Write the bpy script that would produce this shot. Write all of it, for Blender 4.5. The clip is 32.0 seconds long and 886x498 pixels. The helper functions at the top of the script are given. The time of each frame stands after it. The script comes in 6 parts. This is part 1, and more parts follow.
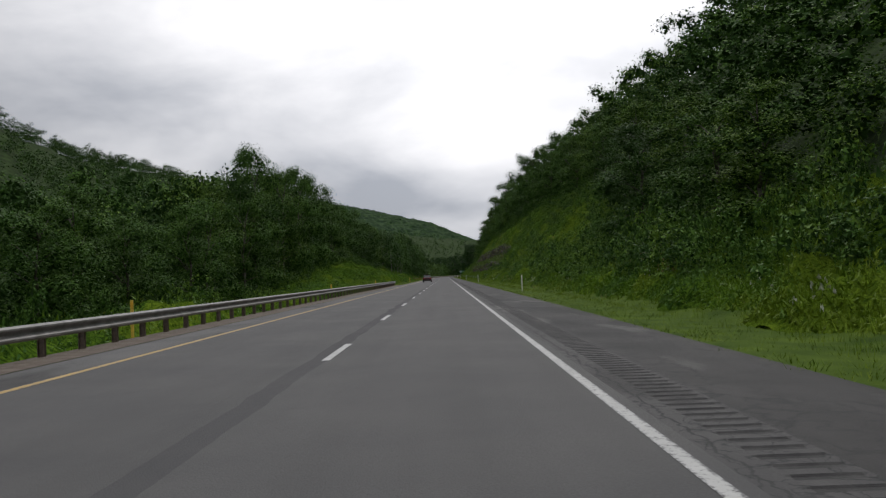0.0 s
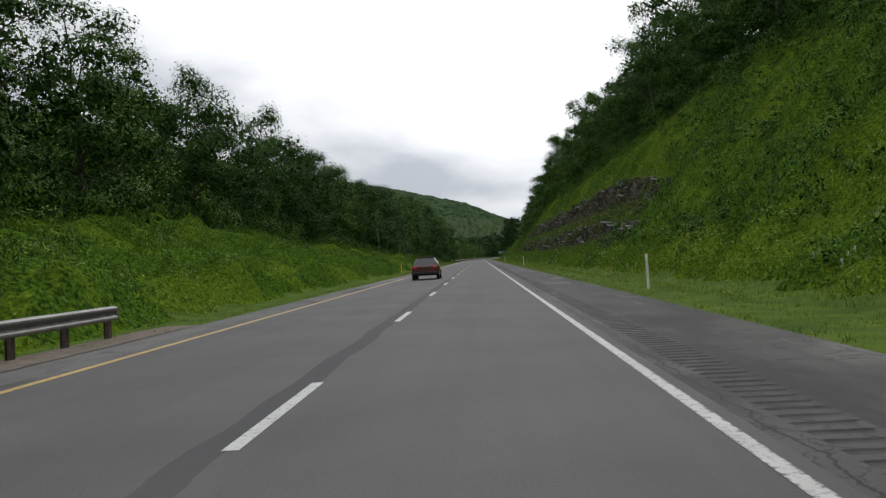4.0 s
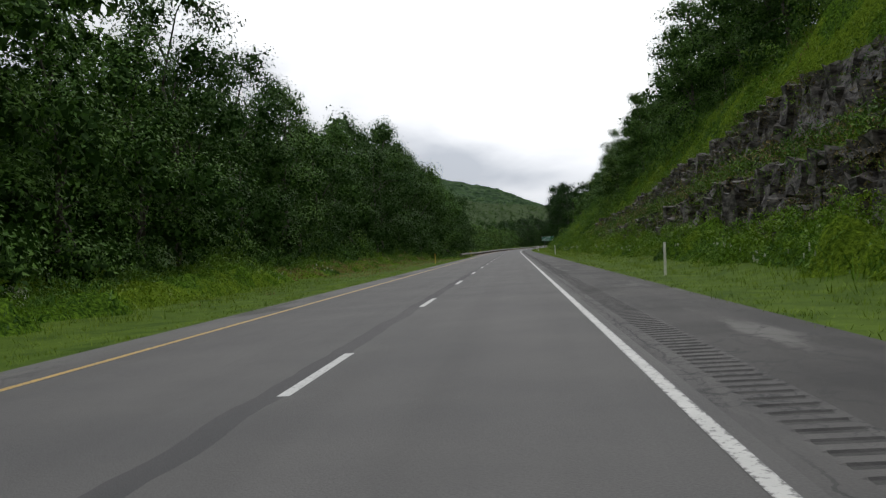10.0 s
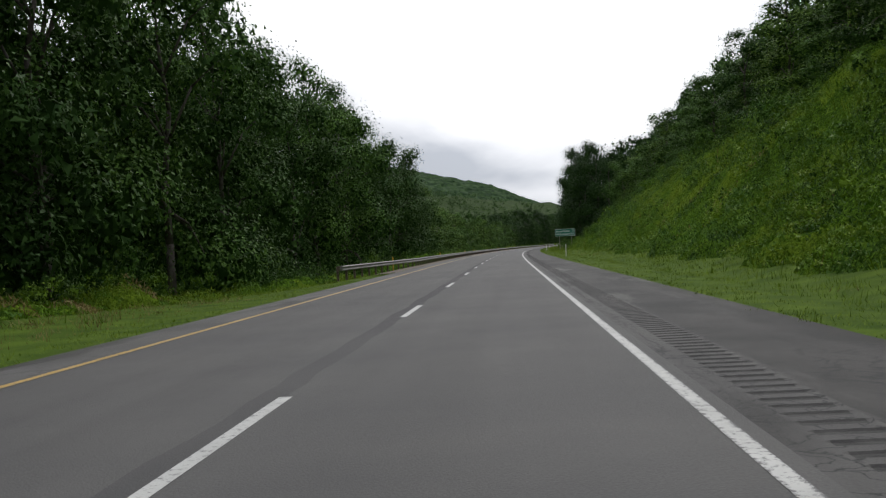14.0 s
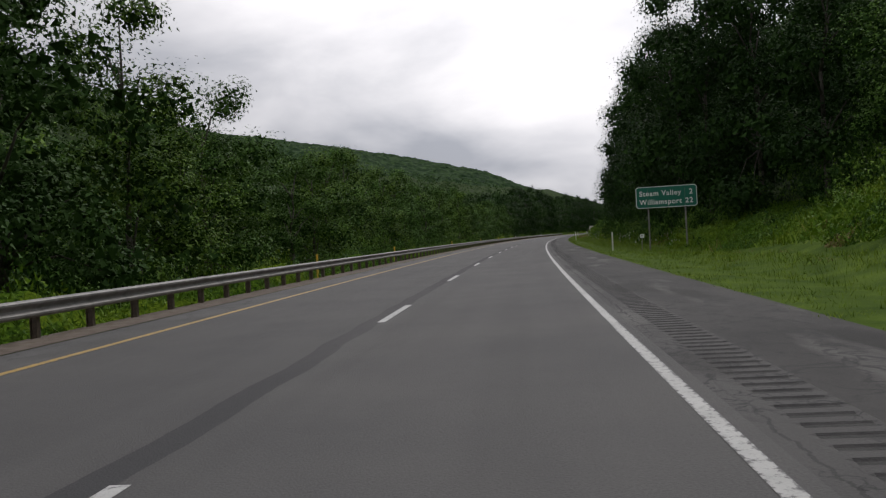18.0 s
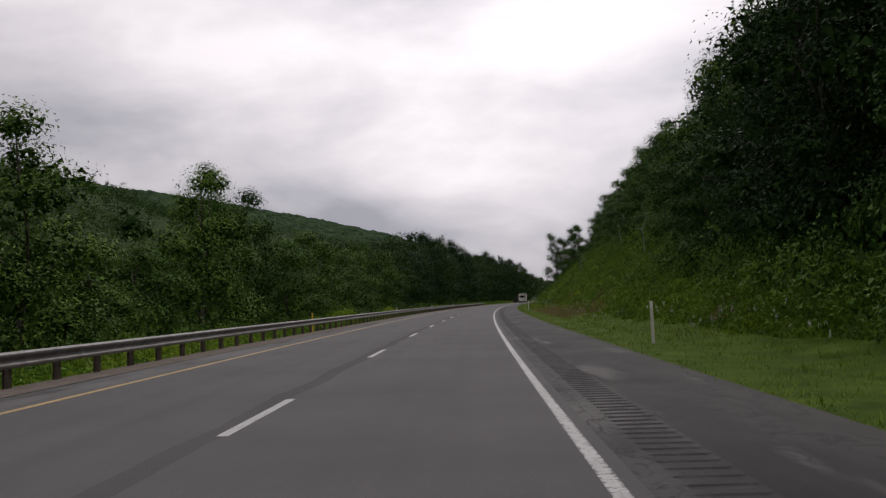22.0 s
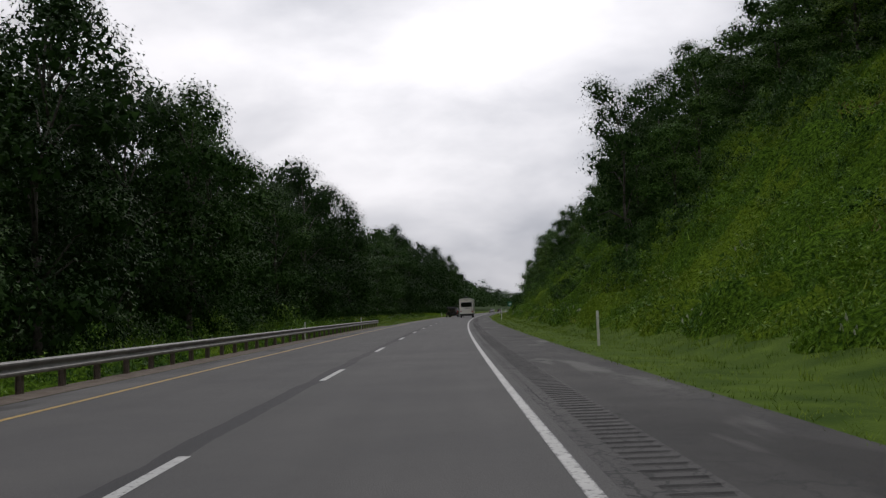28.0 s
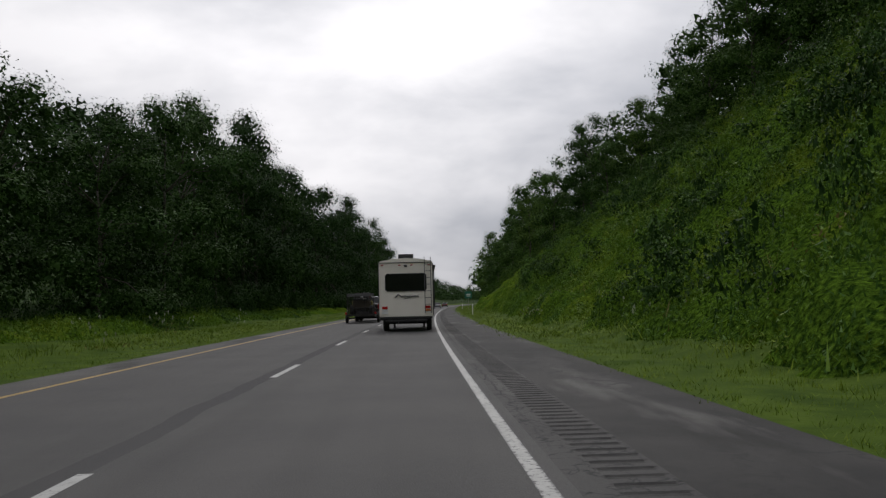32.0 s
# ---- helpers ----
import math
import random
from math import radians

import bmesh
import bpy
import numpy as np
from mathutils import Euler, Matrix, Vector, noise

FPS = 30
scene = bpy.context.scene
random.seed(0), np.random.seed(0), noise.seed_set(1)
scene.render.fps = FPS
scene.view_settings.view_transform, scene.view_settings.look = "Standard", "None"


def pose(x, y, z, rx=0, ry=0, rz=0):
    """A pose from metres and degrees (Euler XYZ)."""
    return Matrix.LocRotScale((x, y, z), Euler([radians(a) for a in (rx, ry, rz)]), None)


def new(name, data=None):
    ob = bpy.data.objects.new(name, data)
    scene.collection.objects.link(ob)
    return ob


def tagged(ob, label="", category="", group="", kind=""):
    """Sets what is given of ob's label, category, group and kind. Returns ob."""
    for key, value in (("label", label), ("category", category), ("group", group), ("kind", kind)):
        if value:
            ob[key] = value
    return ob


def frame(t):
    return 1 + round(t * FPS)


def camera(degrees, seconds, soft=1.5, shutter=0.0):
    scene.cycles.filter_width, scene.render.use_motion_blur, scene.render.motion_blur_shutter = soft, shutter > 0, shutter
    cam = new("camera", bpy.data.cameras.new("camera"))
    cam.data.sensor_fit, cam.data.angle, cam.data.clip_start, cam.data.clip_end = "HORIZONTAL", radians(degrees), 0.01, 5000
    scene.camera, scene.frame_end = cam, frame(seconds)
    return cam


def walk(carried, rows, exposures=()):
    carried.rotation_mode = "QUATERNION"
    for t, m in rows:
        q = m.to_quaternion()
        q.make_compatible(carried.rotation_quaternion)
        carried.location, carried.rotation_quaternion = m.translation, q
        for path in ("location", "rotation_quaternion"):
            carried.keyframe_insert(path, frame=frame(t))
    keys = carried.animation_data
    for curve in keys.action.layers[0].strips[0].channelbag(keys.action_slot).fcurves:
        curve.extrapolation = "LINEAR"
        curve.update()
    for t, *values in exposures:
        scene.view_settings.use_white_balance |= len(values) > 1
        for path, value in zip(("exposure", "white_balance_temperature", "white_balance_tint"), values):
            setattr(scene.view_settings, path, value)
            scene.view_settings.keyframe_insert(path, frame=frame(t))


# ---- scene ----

# ================= camera and its drive =================
cam = camera(55.0, 32.0, soft=1.3)


def bend(s):
    """Curvature of the road (to the right) at s metres."""
    return float(np.interp(s, [0, 430, 510, 950, 1050, 2000], [0, 0, 4e-4, 4e-4, 1.7e-4, 1.7e-4]))


S_AXIS = np.arange(-400.0, 2401.0, 1.0)
TURN = np.cumsum([bend(s) for s in S_AXIS])
AX = np.cumsum(np.sin(TURN))
AY = np.cumsum(np.cos(TURN))
AX -= AX[400]
AY -= AY[400]


def along(s, lat):
    """World x, y of a place s metres along the road and lat metres right of the lane stripes."""
    a = np.interp(s, S_AXIS, TURN)
    return np.interp(s, S_AXIS, AX) + lat * np.cos(a), np.interp(s, S_AXIS, AY) - lat * np.sin(a)


def heading(s):
    return math.degrees(float(np.interp(s, S_AXIS, TURN)))


EYE = 1.29
PATH = [  # seconds, metres along the road, metres right of the lane stripes, yaw, pitch, roll
    (0.0, 0.0, 1.96, 0.16, 1.77, 2.12),
    (0.5, 14.8, 1.92, 0.55, 1.70, 1.80),
    (1.0, 29.7, 1.88, 1.21, 1.63, 1.78),
    (1.5, 44.5, 1.85, 1.81, 1.63, 1.97),
    (2.5, 74.0, 1.78, 2.53, 1.35, 2.13),
    (3.0, 88.6, 1.74, 2.32, 1.08, 2.41),
    (3.5, 103.0, 1.79, 2.35, 0.84, 2.96),
    (5.5, 159.9, 1.98, 3.22, 0.55, 2.27),
    (6.0, 174.0, 2.03, 3.39, 0.58, 2.42),
    (7.0, 202.0, 2.11, 3.65, 0.35, 2.58),
    (8.0, 229.9, 2.19, 3.98, 0.05, 3.13),
    (9.0, 257.8, 2.27, 4.31, 0.15, 3.49),
    (10.0, 286.0, 2.29, 4.80, 0.15, 3.66),
    (11.0, 314.2, 2.32, 4.82, 0.09, 3.63),
    (12.0, 342.5, 2.34, 4.77, 0.09, 3.59),
    (13.0, 370.8, 2.24, 4.61, -0.01, 3.36),
    (14.0, 399.2, 2.14, 4.38, 0.02, 3.32),
    (14.5, 413.3, 2.09, 4.60, 0.01, 3.31),
    (16.5, 469.7, 2.30, 4.96, -0.15, 3.29),
    (17.0, 483.8, 2.35, 5.07, -0.39, 2.76),
    (17.5, 497.9, 2.33, 5.04, -0.58, 3.26),
    (18.0, 512.1, 2.31, 5.08, -0.71, 3.17),
    (18.5, 526.2, 2.29, 4.92, -1.04, 2.97),
    (19.0, 540.3, 2.27, 4.50, 0.50, 2.67),
    (19.5, 554.3, 2.28, 3.41, 1.90, 2.62),
    (20.0, 568.5, 2.30, 2.98, 2.17, 2.47),
    (20.5, 583.3, 2.35, 2.34, 2.81, 2.14),
    (21.0, 598.2, 2.41, 2.03, 2.99, 1.71),
    (21.5, 612.5, 2.50, 2.02, 3.45, 1.68),
    (22.0, 626.6, 2.59, 1.81, 3.57, 1.96),
    (22.5, 640.4, 2.61, 1.06, 3.79, 1.72),
    (23.0, 653.9, 2.64, -0.62, 0.81, -0.72),
    (23.5, 667.3, 2.61, -0.43, 0.40, 0.07),
    (24.0, 680.6, 2.58, -0.11, 0.64, 0.36),
    (24.5, 693.9, 2.55, 0.35, 3.29, 0.75),
    (25.0, 707.3, 2.52, 0.60, 3.61, 1.74),
    (25.5, 720.8, 2.53, 0.77, 3.61, 1.27),
    (27.5, 775.1, 2.54, 0.26, 4.32, 1.59),
    (28.0, 788.8, 2.54, 0.03, 4.19, 2.22),
    (29.0, 816.5, 2.61, -0.18, 4.04, 2.70),
    (30.0, 844.5, 2.60, -0.10, 3.93, 2.20),
    (30.5, 858.4, 2.62, 0.28, 3.87, 2.00),
    (31.0, 871.4, 2.60, 0.22, 3.88, 2.05),
    (31.5, 885.3, 2.61, 0.10, 3.84, 2.05),
    (31.8, 894.0, 2.62, -0.75, 3.75, 1.75),
    (32.0, 899.8, 2.63, -2.10, 3.64, 1.39),
]
rows = []
for t, s, u, yaw, pitch, roll in PATH:
    ex, ey = along(s, u)
    rows.append((t, pose(float(ex), float(ey), EYE, 90 + pitch, roll, yaw - heading(s))))
walk(cam, rows, exposures=[
    (0.0, -1.24, 6500, 11), (1.0, -1.12, 6500, 10), (3.0, -0.88, 6500, 9), (6.0, -0.86, 6500, 9), (9.0, -0.80, 6500, 9), (14.0, -0.82, 6500, 10), (17.0, -1.22, 6550, 13), (18.0, -1.24, 6580, 13),
    (20.0, -1.16, 6650, 16), (21.0, -1.34, 6700, 18), (22.0, -1.46, 6700, 18), (23.0, -1.30, 6700, 17), (25.0, -1.68, 6600, 16), (28.0, -1.44, 6500, 13), (30.0, -1.38, 6520, 12),
    (32.0, -1.46, 6550, 12)])

# ================= sky and sun =================
world = bpy.data.worlds.new("overcast")
scene.world = world
world.use_nodes = True
wn, wl = world.node_tree.nodes, world.node_tree.links
wn.clear()
SUN_EL, SUN_ROT = 44.0, 16.0


def wnode(kind, **kw):
    n = wn.new(kind)
    for k, v in kw.items():
        n.inputs[k].default_value = v
    return n


w_out = wn.new("ShaderNodeOutputWorld")
bg_sky = wnode("ShaderNodeBackground", Strength=0.05)
sky = wn.new("ShaderNodeTexSky")
sky.sky_type = "NISHITA"
sky.sun_disc = False
sky.sun_elevation, sky.sun_rotation = radians(SUN_EL), radians(SUN_ROT)
wl.new(sky.outputs[0], bg_sky.inputs[0])
# cloud layer: soft banks of grey and white, stretched flat towards the horizon
tc = wn.new("ShaderNodeTexCoord")
sep = wn.new("ShaderNodeSeparateXYZ")
wl.new(tc.outputs["Generated"], sep.inputs[0])
up = wn.new("ShaderNodeMath")
up.operation = "MAXIMUM"
up.inputs[1].default_value = 0.0
wl.new(sep.outputs[2], up.inputs[0])
lift = wn.new("ShaderNodeMath")
lift.operation = "ADD"
lift.inputs[1].default_value = 0.75
wl.new(up.outputs[0], lift.inputs[0])
flat = wn.new("ShaderNodeVectorMath")
flat.operation = "DIVIDE"
comb = wn.new("ShaderNodeCombineXYZ")
for i in range(3):
    wl.new(lift.outputs[0], comb.inputs[i])
wl.new(tc.outputs["Generated"], flat.inputs[0])
wl.new(comb.outputs[0], flat.inputs[1])
drift = wn.new("ShaderNodeVectorMath")
drift.operation = "ADD"
drift.inputs[1].default_value = (2.3, -1.1, 0.7)
wl.new(flat.outputs[0], drift.inputs[0])
n1 = wnode("ShaderNodeTexNoise", Scale=2.3, Detail=6.0, Roughness=0.5, Distortion=0.2)
n2 = wnode("ShaderNodeTexNoise", Scale=7.0, Detail=6.0, Roughness=0.6, Distortion=0.5)
layer = wn.new("ShaderNodeVectorMath")
layer.operation = "MULTIPLY"
layer.inputs[1].default_value = (1.0, 1.0, 2.4)
wl.new(drift.outputs[0], layer.inputs[0])
wl.new(layer.outputs[0], n1.inputs["Vector"])
wl.new(layer.outputs[0], n2.inputs["Vector"])
cmix = wn.new("ShaderNodeMix")
cmix.data_type = "FLOAT"
cmix.inputs["Factor"].default_value = 0.13
wl.new(n1.outputs["Fac"], cmix.inputs["A"])
wl.new(n2.outputs["Fac"], cmix.inputs["B"])
ramp = wn.new("ShaderNodeValToRGB")
ramp.color_ramp.elements[0].position, ramp.color_ramp.elements[1].position = 0.36, 0.66
ramp.color_ramp.elements[0].color = (0.40, 0.425, 0.475, 1)
ramp.color_ramp.elements[1].color = (0.98, 0.98, 1.0, 1)
wl.new(cmix.outputs["Result"], ramp.inputs[0])
bg_cloud = wnode("ShaderNodeBackground", Strength=2.7)
# thinner cloud, so brighter sky, towards the hidden sun
sun_dot = wn.new("ShaderNodeVectorMath")
sun_dot.operation = "DOT_PRODUCT"
sun_dot.inputs[1].default_value = (math.sin(radians(SUN_ROT)) * math.cos(radians(SUN_EL)), math.cos(radians(SUN_ROT)) * math.cos(radians(SUN_EL)), math.sin(radians(SUN_EL)))
wl.new(tc.outputs["Generated"], sun_dot.inputs[0])
veil = wnode("ShaderNodeMapRange")
for key, val in (("From Min", 0.57), ("From Max", 0.88), ("To Min", 0.64), ("To Max", 1.22)):
    veil.inputs[key].default_value = val
wl.new(sun_dot.outputs["Value"], veil.inputs["Value"])
crest = wnode("ShaderNodeMapRange")
for key, val in (("From Min", 0.42), ("From Max", 0.8), ("To Min", 0.42), ("To Max", 1.3)):
    crest.inputs[key].default_value = val
wl.new(sep.outputs[2], crest.inputs["Value"])
most = wn.new("ShaderNodeMath")
most.operation = "MAXIMUM"
wl.new(veil.outputs[0], most.inputs[0])
wl.new(crest.outputs[0], most.inputs[1])
glow = wn.new("ShaderNodeVectorMath")
glow.operation = "SCALE"
wl.new(ramp.outputs[0], glow.inputs[0])
wl.new(most.outputs[0], glow.inputs["Scale"])
wl.new(glow.outputs[0], bg_cloud.inputs[0])
both = wn.new("ShaderNodeMixShader")
both.inputs[0].default_value = 0.9
wl.new(bg_sky.outputs[0], both.inputs[1])
wl.new(bg_cloud.outputs[0], both.inputs[2])
wl.new(both.outputs[0], w_out.inputs[0])

sun_data = bpy.data.lights.new("sun", "SUN")
sun_data.energy, sun_data.angle, sun_data.color = 1.5, radians(14), (1.0, 0.97, 0.92)
sun = new("sun", sun_data)
sun.matrix_world = pose(0, 0, 300, 90 - SUN_EL, 0, 180 - SUN_ROT)


# ================= materials =================
def material(name, colour, rough=0.8, second=None, scale=2.0, detail=6.0, bump=0.0, bump_scale=20.0, metal=0.0,
             lo=0.35, hi=0.65, per_object=0.0, per_island=0.0, translucent=0.0, coord="Object", stretch=(1, 1, 1), spec=0.5):
    m = bpy.data.materials.new(name)
    m.use_nodes = True
    nt = m.node_tree
    b = nt.nodes["Principled BSDF"]
    b.inputs["Roughness"].default_value = rough
    b.inputs["Metallic"].default_value = metal
    b.inputs["Specular IOR Level"].default_value = spec
    b.inputs["Base Color"].default_value = (*colour, 1)
    co = nt.nodes.new("ShaderNodeTexCoord")
    mp = nt.nodes.new("ShaderNodeMapping")
    mp.inputs["Scale"].default_value = stretch
    nt.links.new(co.outputs[coord], mp.inputs[0])
    last = None
    if second:
        n = nt.nodes.new("ShaderNodeTexNoise")
        n.inputs["Scale"].default_value = scale
        n.inputs["Detail"].default_value = detail
        n.inputs["Roughness"].default_value = 0.6
        nt.links.new(mp.outputs[0], n.inputs["Vector"])
        r = nt.nodes.new("ShaderNodeValToRGB")
        r.color_ramp.elements[0].position, r.color_ramp.elements[1].position = lo, hi
        r.color_ramp.elements[0].color, r.color_ramp.elements[1].color = (*colour, 1), (*second, 1)
        nt.links.new(n.outputs["Fac"], r.inputs[0])
        last = r.outputs[0]
    for amount, node, out in ((per_object, "ShaderNodeObjectInfo", "Random"), (per_island, "ShaderNodeNewGeometry", "Random Per Island")):
        if amount:
            src = nt.nodes.new(node)
            hsv = nt.nodes.new("ShaderNodeHueSaturation")
            mr = nt.nodes.new("ShaderNodeMapRange")
            mr.inputs["To Min"].default_value, mr.inputs["To Max"].default_value = 1 - amount, 1 + amount
            nt.links.new(src.outputs[out], mr.inputs["Value"])
            nt.links.new(mr.outputs[0], hsv.inputs["Value"])
            if last:
                nt.links.new(last, hsv.inputs["Color"])
            else:
                hsv.inputs["Color"].default_value = (*colour, 1)
            last = hsv.outputs[0]
    if last:
        nt.links.new(last, b.inputs["Base Color"])
    if bump:
        n = nt.nodes.new("ShaderNodeTexNoise")
        n.inputs["Scale"].default_value = bump_scale
        n.inputs["Detail"].default_value = 8
        nt.links.new(mp.outputs[0], n.inputs["Vector"])
        bp = nt.nodes.new("ShaderNodeBump")
        bp.inputs["Strength"].default_value = bump
        bp.inputs["Distance"].default_value = 0.05
        nt.links.new(n.outputs["Fac"], bp.inputs["Height"])
        nt.links.new(bp.outputs[0], b.inputs["Normal"])
    if translucent:
        tr = nt.nodes.new("ShaderNodeBsdfTranslucent")
        mx = nt.nodes.new("ShaderNodeMixShader")
        mx.inputs[0].default_value = translucent
        if last:
            nt.links.new(last, tr.inputs[0])
        else:
            tr.inputs[0].default_value = (*colour, 1)
        nt.links.new(b.outputs[0], mx.inputs[1])
        nt.links.new(tr.outputs[0], mx.inputs[2])
        nt.links.new(mx.outputs[0], nt.nodes["Material Output"].inputs[0])
    return m


def pavement(name, base, light, crack, seam=None, patch=0.0, gate_at=0.5, split=None, cells=(1.4, 0.55)):
    """Worn asphalt: fine grit, long wheel streaks, cracks, and a dark filled seam at one line."""
    m = material(name, base, rough=0.85, second=light, scale=0.35, bump=0.25, bump_scale=60)
    nt = m.node_tree
    b = nt.nodes["Principled BSDF"]
    old = b.inputs["Base Color"].links[0].from_socket
    uv = nt.nodes.new("ShaderNodeUVMap")
    uv.uv_map = "road"
    xyz = nt.nodes.new("ShaderNodeSeparateXYZ")
    nt.links.new(uv.outputs[0], xyz.inputs[0])

    def blend(fac, mode, colour, prev):
        mx = nt.nodes.new("ShaderNodeMix")
        mx.data_type, mx.blend_type = "RGBA", mode
        nt.links.new(fac, mx.inputs["Factor"])
        nt.links.new(prev, mx.inputs["A"])
        mx.inputs["B"].default_value = (*colour, 1)
        return mx.outputs["Result"]

    def noise_of(sx, sy, scale, detail, lo, hi):
        mp = nt.nodes.new("ShaderNodeMapping")
        mp.inputs["Scale"].default_value = (sx, sy, 1)
        nt.links.new(uv.outputs[0], mp.inputs[0])
        n = nt.nodes.new("ShaderNodeTexNoise")
        n.inputs["Scale"].default_value, n.inputs["Detail"].default_value = scale, detail
        nt.links.new(mp.outputs[0], n.inputs["Vector"])
        r = nt.nodes.new("ShaderNodeMapRange")
        r.inputs["From Min"].default_value, r.inputs["From Max"].default_value = lo, hi
        nt.links.new(n.outputs["Fac"], r.inputs["Value"])
        return r.outputs[0], n.outputs["Fac"]

    def times(a, k):
        n = nt.nodes.new("ShaderNodeMath")
        n.operation = "MULTIPLY"
        nt.links.new(a, n.inputs[0])
        if isinstance(k, float):
            n.inputs[1].default_value = k
        else:
            nt.links.new(k, n.inputs[1])
        return n.outputs[0]

    grit, _ = noise_of(1, 1, 45, 3, 0.3, 0.7)
    last = blend(times(grit, 0.5), "MULTIPLY", (0.45, 0.45, 0.46), old)
    streak, _ = noise_of(1, 0.03, 1.6, 4, 0.42, 0.72)
    last = blend(times(streak, 0.5), "MULTIPLY", (0.7, 0.7, 0.7), last)
    if patch:
        pt, _ = noise_of(0.55, 0.1, 1.0, 6, 0.46, 0.64)
        last = blend(times(pt, patch), "MIX", light, last)
        tar, _ = noise_of(0.8, 0.22, 0.7, 9, 0.56, 0.62)
        last = blend(times(tar, 0.85), "MULTIPLY", (0.42, 0.41, 0.40), last)
        pale, _ = noise_of(0.9, 0.16, 0.9, 9, 0.58, 0.66)
        last = blend(times(pale, 0.75), "MIX", (0.125, 0.12, 0.113), last)
    if crack:
        vo = nt.nodes.new("ShaderNodeTexVoronoi")
        vo.feature = "DISTANCE_TO_EDGE"
        vo.inputs["Scale"].default_value = 1.0
        mp = nt.nodes.new("ShaderNodeMapping")
        mp.inputs["Scale"].default_value = (*cells, 1)
        nz = nt.nodes.new("ShaderNodeTexNoise")
        nz.inputs["Scale"].default_value, nz.inputs["Detail"].default_value = 2.5, 6
        nt.links.new(uv.outputs[0], nz.inputs["Vector"])
        ad = nt.nodes.new("ShaderNodeVectorMath")
        ad.operation = "MULTIPLY_ADD"
        ad.inputs[1].default_value = (0.9, 0.9, 0)
        nt.links.new(nz.outputs["Color"], ad.inputs[0])
        nt.links.new(uv.outputs[0], ad.inputs[2])
        nt.links.new(ad.outputs[0], mp.inputs[0])
        nt.links.new(mp.outputs[0], vo.inputs["Vector"])
        r = nt.nodes.new("ShaderNodeMapRange")
        r.inputs["From Min"].default_value, r.inputs["From Max"].default_value = 0.05, 0.0
        nt.links.new(vo.outputs["Distance"], r.inputs["Value"])
        gate, _ = noise_of(1, 0.3, 0.5, 2, gate_at, gate_at + 0.08)
        last = blend(times(times(r.outputs[0], gate), crack), "MIX", (0.015, 0.015, 0.016), last)
    if split is not None:
        wv = nt.nodes.new("ShaderNodeTexNoise")
        wv.noise_dimensions = "1D"
        wv.inputs["Scale"].default_value, wv.inputs["Detail"].default_value, wv.inputs["Roughness"].default_value = 1.3, 8, 0.65
        nt.links.new(xyz.outputs[1], wv.inputs["W"])
        ma = nt.nodes.new("ShaderNodeMath")
        ma.operation = "MULTIPLY_ADD"
        ma.inputs[1].default_value = 0.26
        nt.links.new(wv.outputs["Fac"], ma.inputs[0])
        nt.links.new(xyz.outputs[0], ma.inputs[2])
        cp = nt.nodes.new("ShaderNodeMath")
        cp.operation = "COMPARE"
        nt.links.new(ma.outputs[0], cp.inputs[0])
        cp.inputs[1].default_value, cp.inputs[2].default_value = split + 0.13, 0.014
        gap, _ = noise_of(0.1, 0.08, 1.0, 3, 0.38, 0.5)
        last = blend(times(times(cp.outputs[0], gap), 0.9), "MIX", (0.012, 0.012, 0.013), last)
    if seam is not None:
        wob = nt.nodes.new("ShaderNodeTexNoise")
        wob.noise_dimensions = "1D"
        wob.inputs["Scale"].default_value = 0.4
        wob.inputs["Detail"].default_value = 8
        nt.links.new(xyz.outputs[1], wob.inputs["W"])
        a = nt.nodes.new("ShaderNodeMath")
        a.operation = "MULTIPLY_ADD"
        nt.links.new(wob.outputs["Fac"], a.inputs[0])
        a.inputs[1].default_value = 0.22
        nt.links.new(xyz.outputs[0], a.inputs[2])
        c = nt.nodes.new("ShaderNodeMath")
        c.operation = "COMPARE"
        nt.links.new(a.outputs[0], c.inputs[0])
        c.inputs[1].default_value, c.inputs[2].default_value = seam + 0.11, 0.15
        worn, _ = noise_of(0.2, 0.04, 1.2, 3, 0.15, 0.55)
        last = blend(times(times(c.outputs[0], worn), 0.85), "MIX", (0.03, 0.03, 0.032), last)
    nt.links.new(last, b.inputs["Base Color"])
    return m


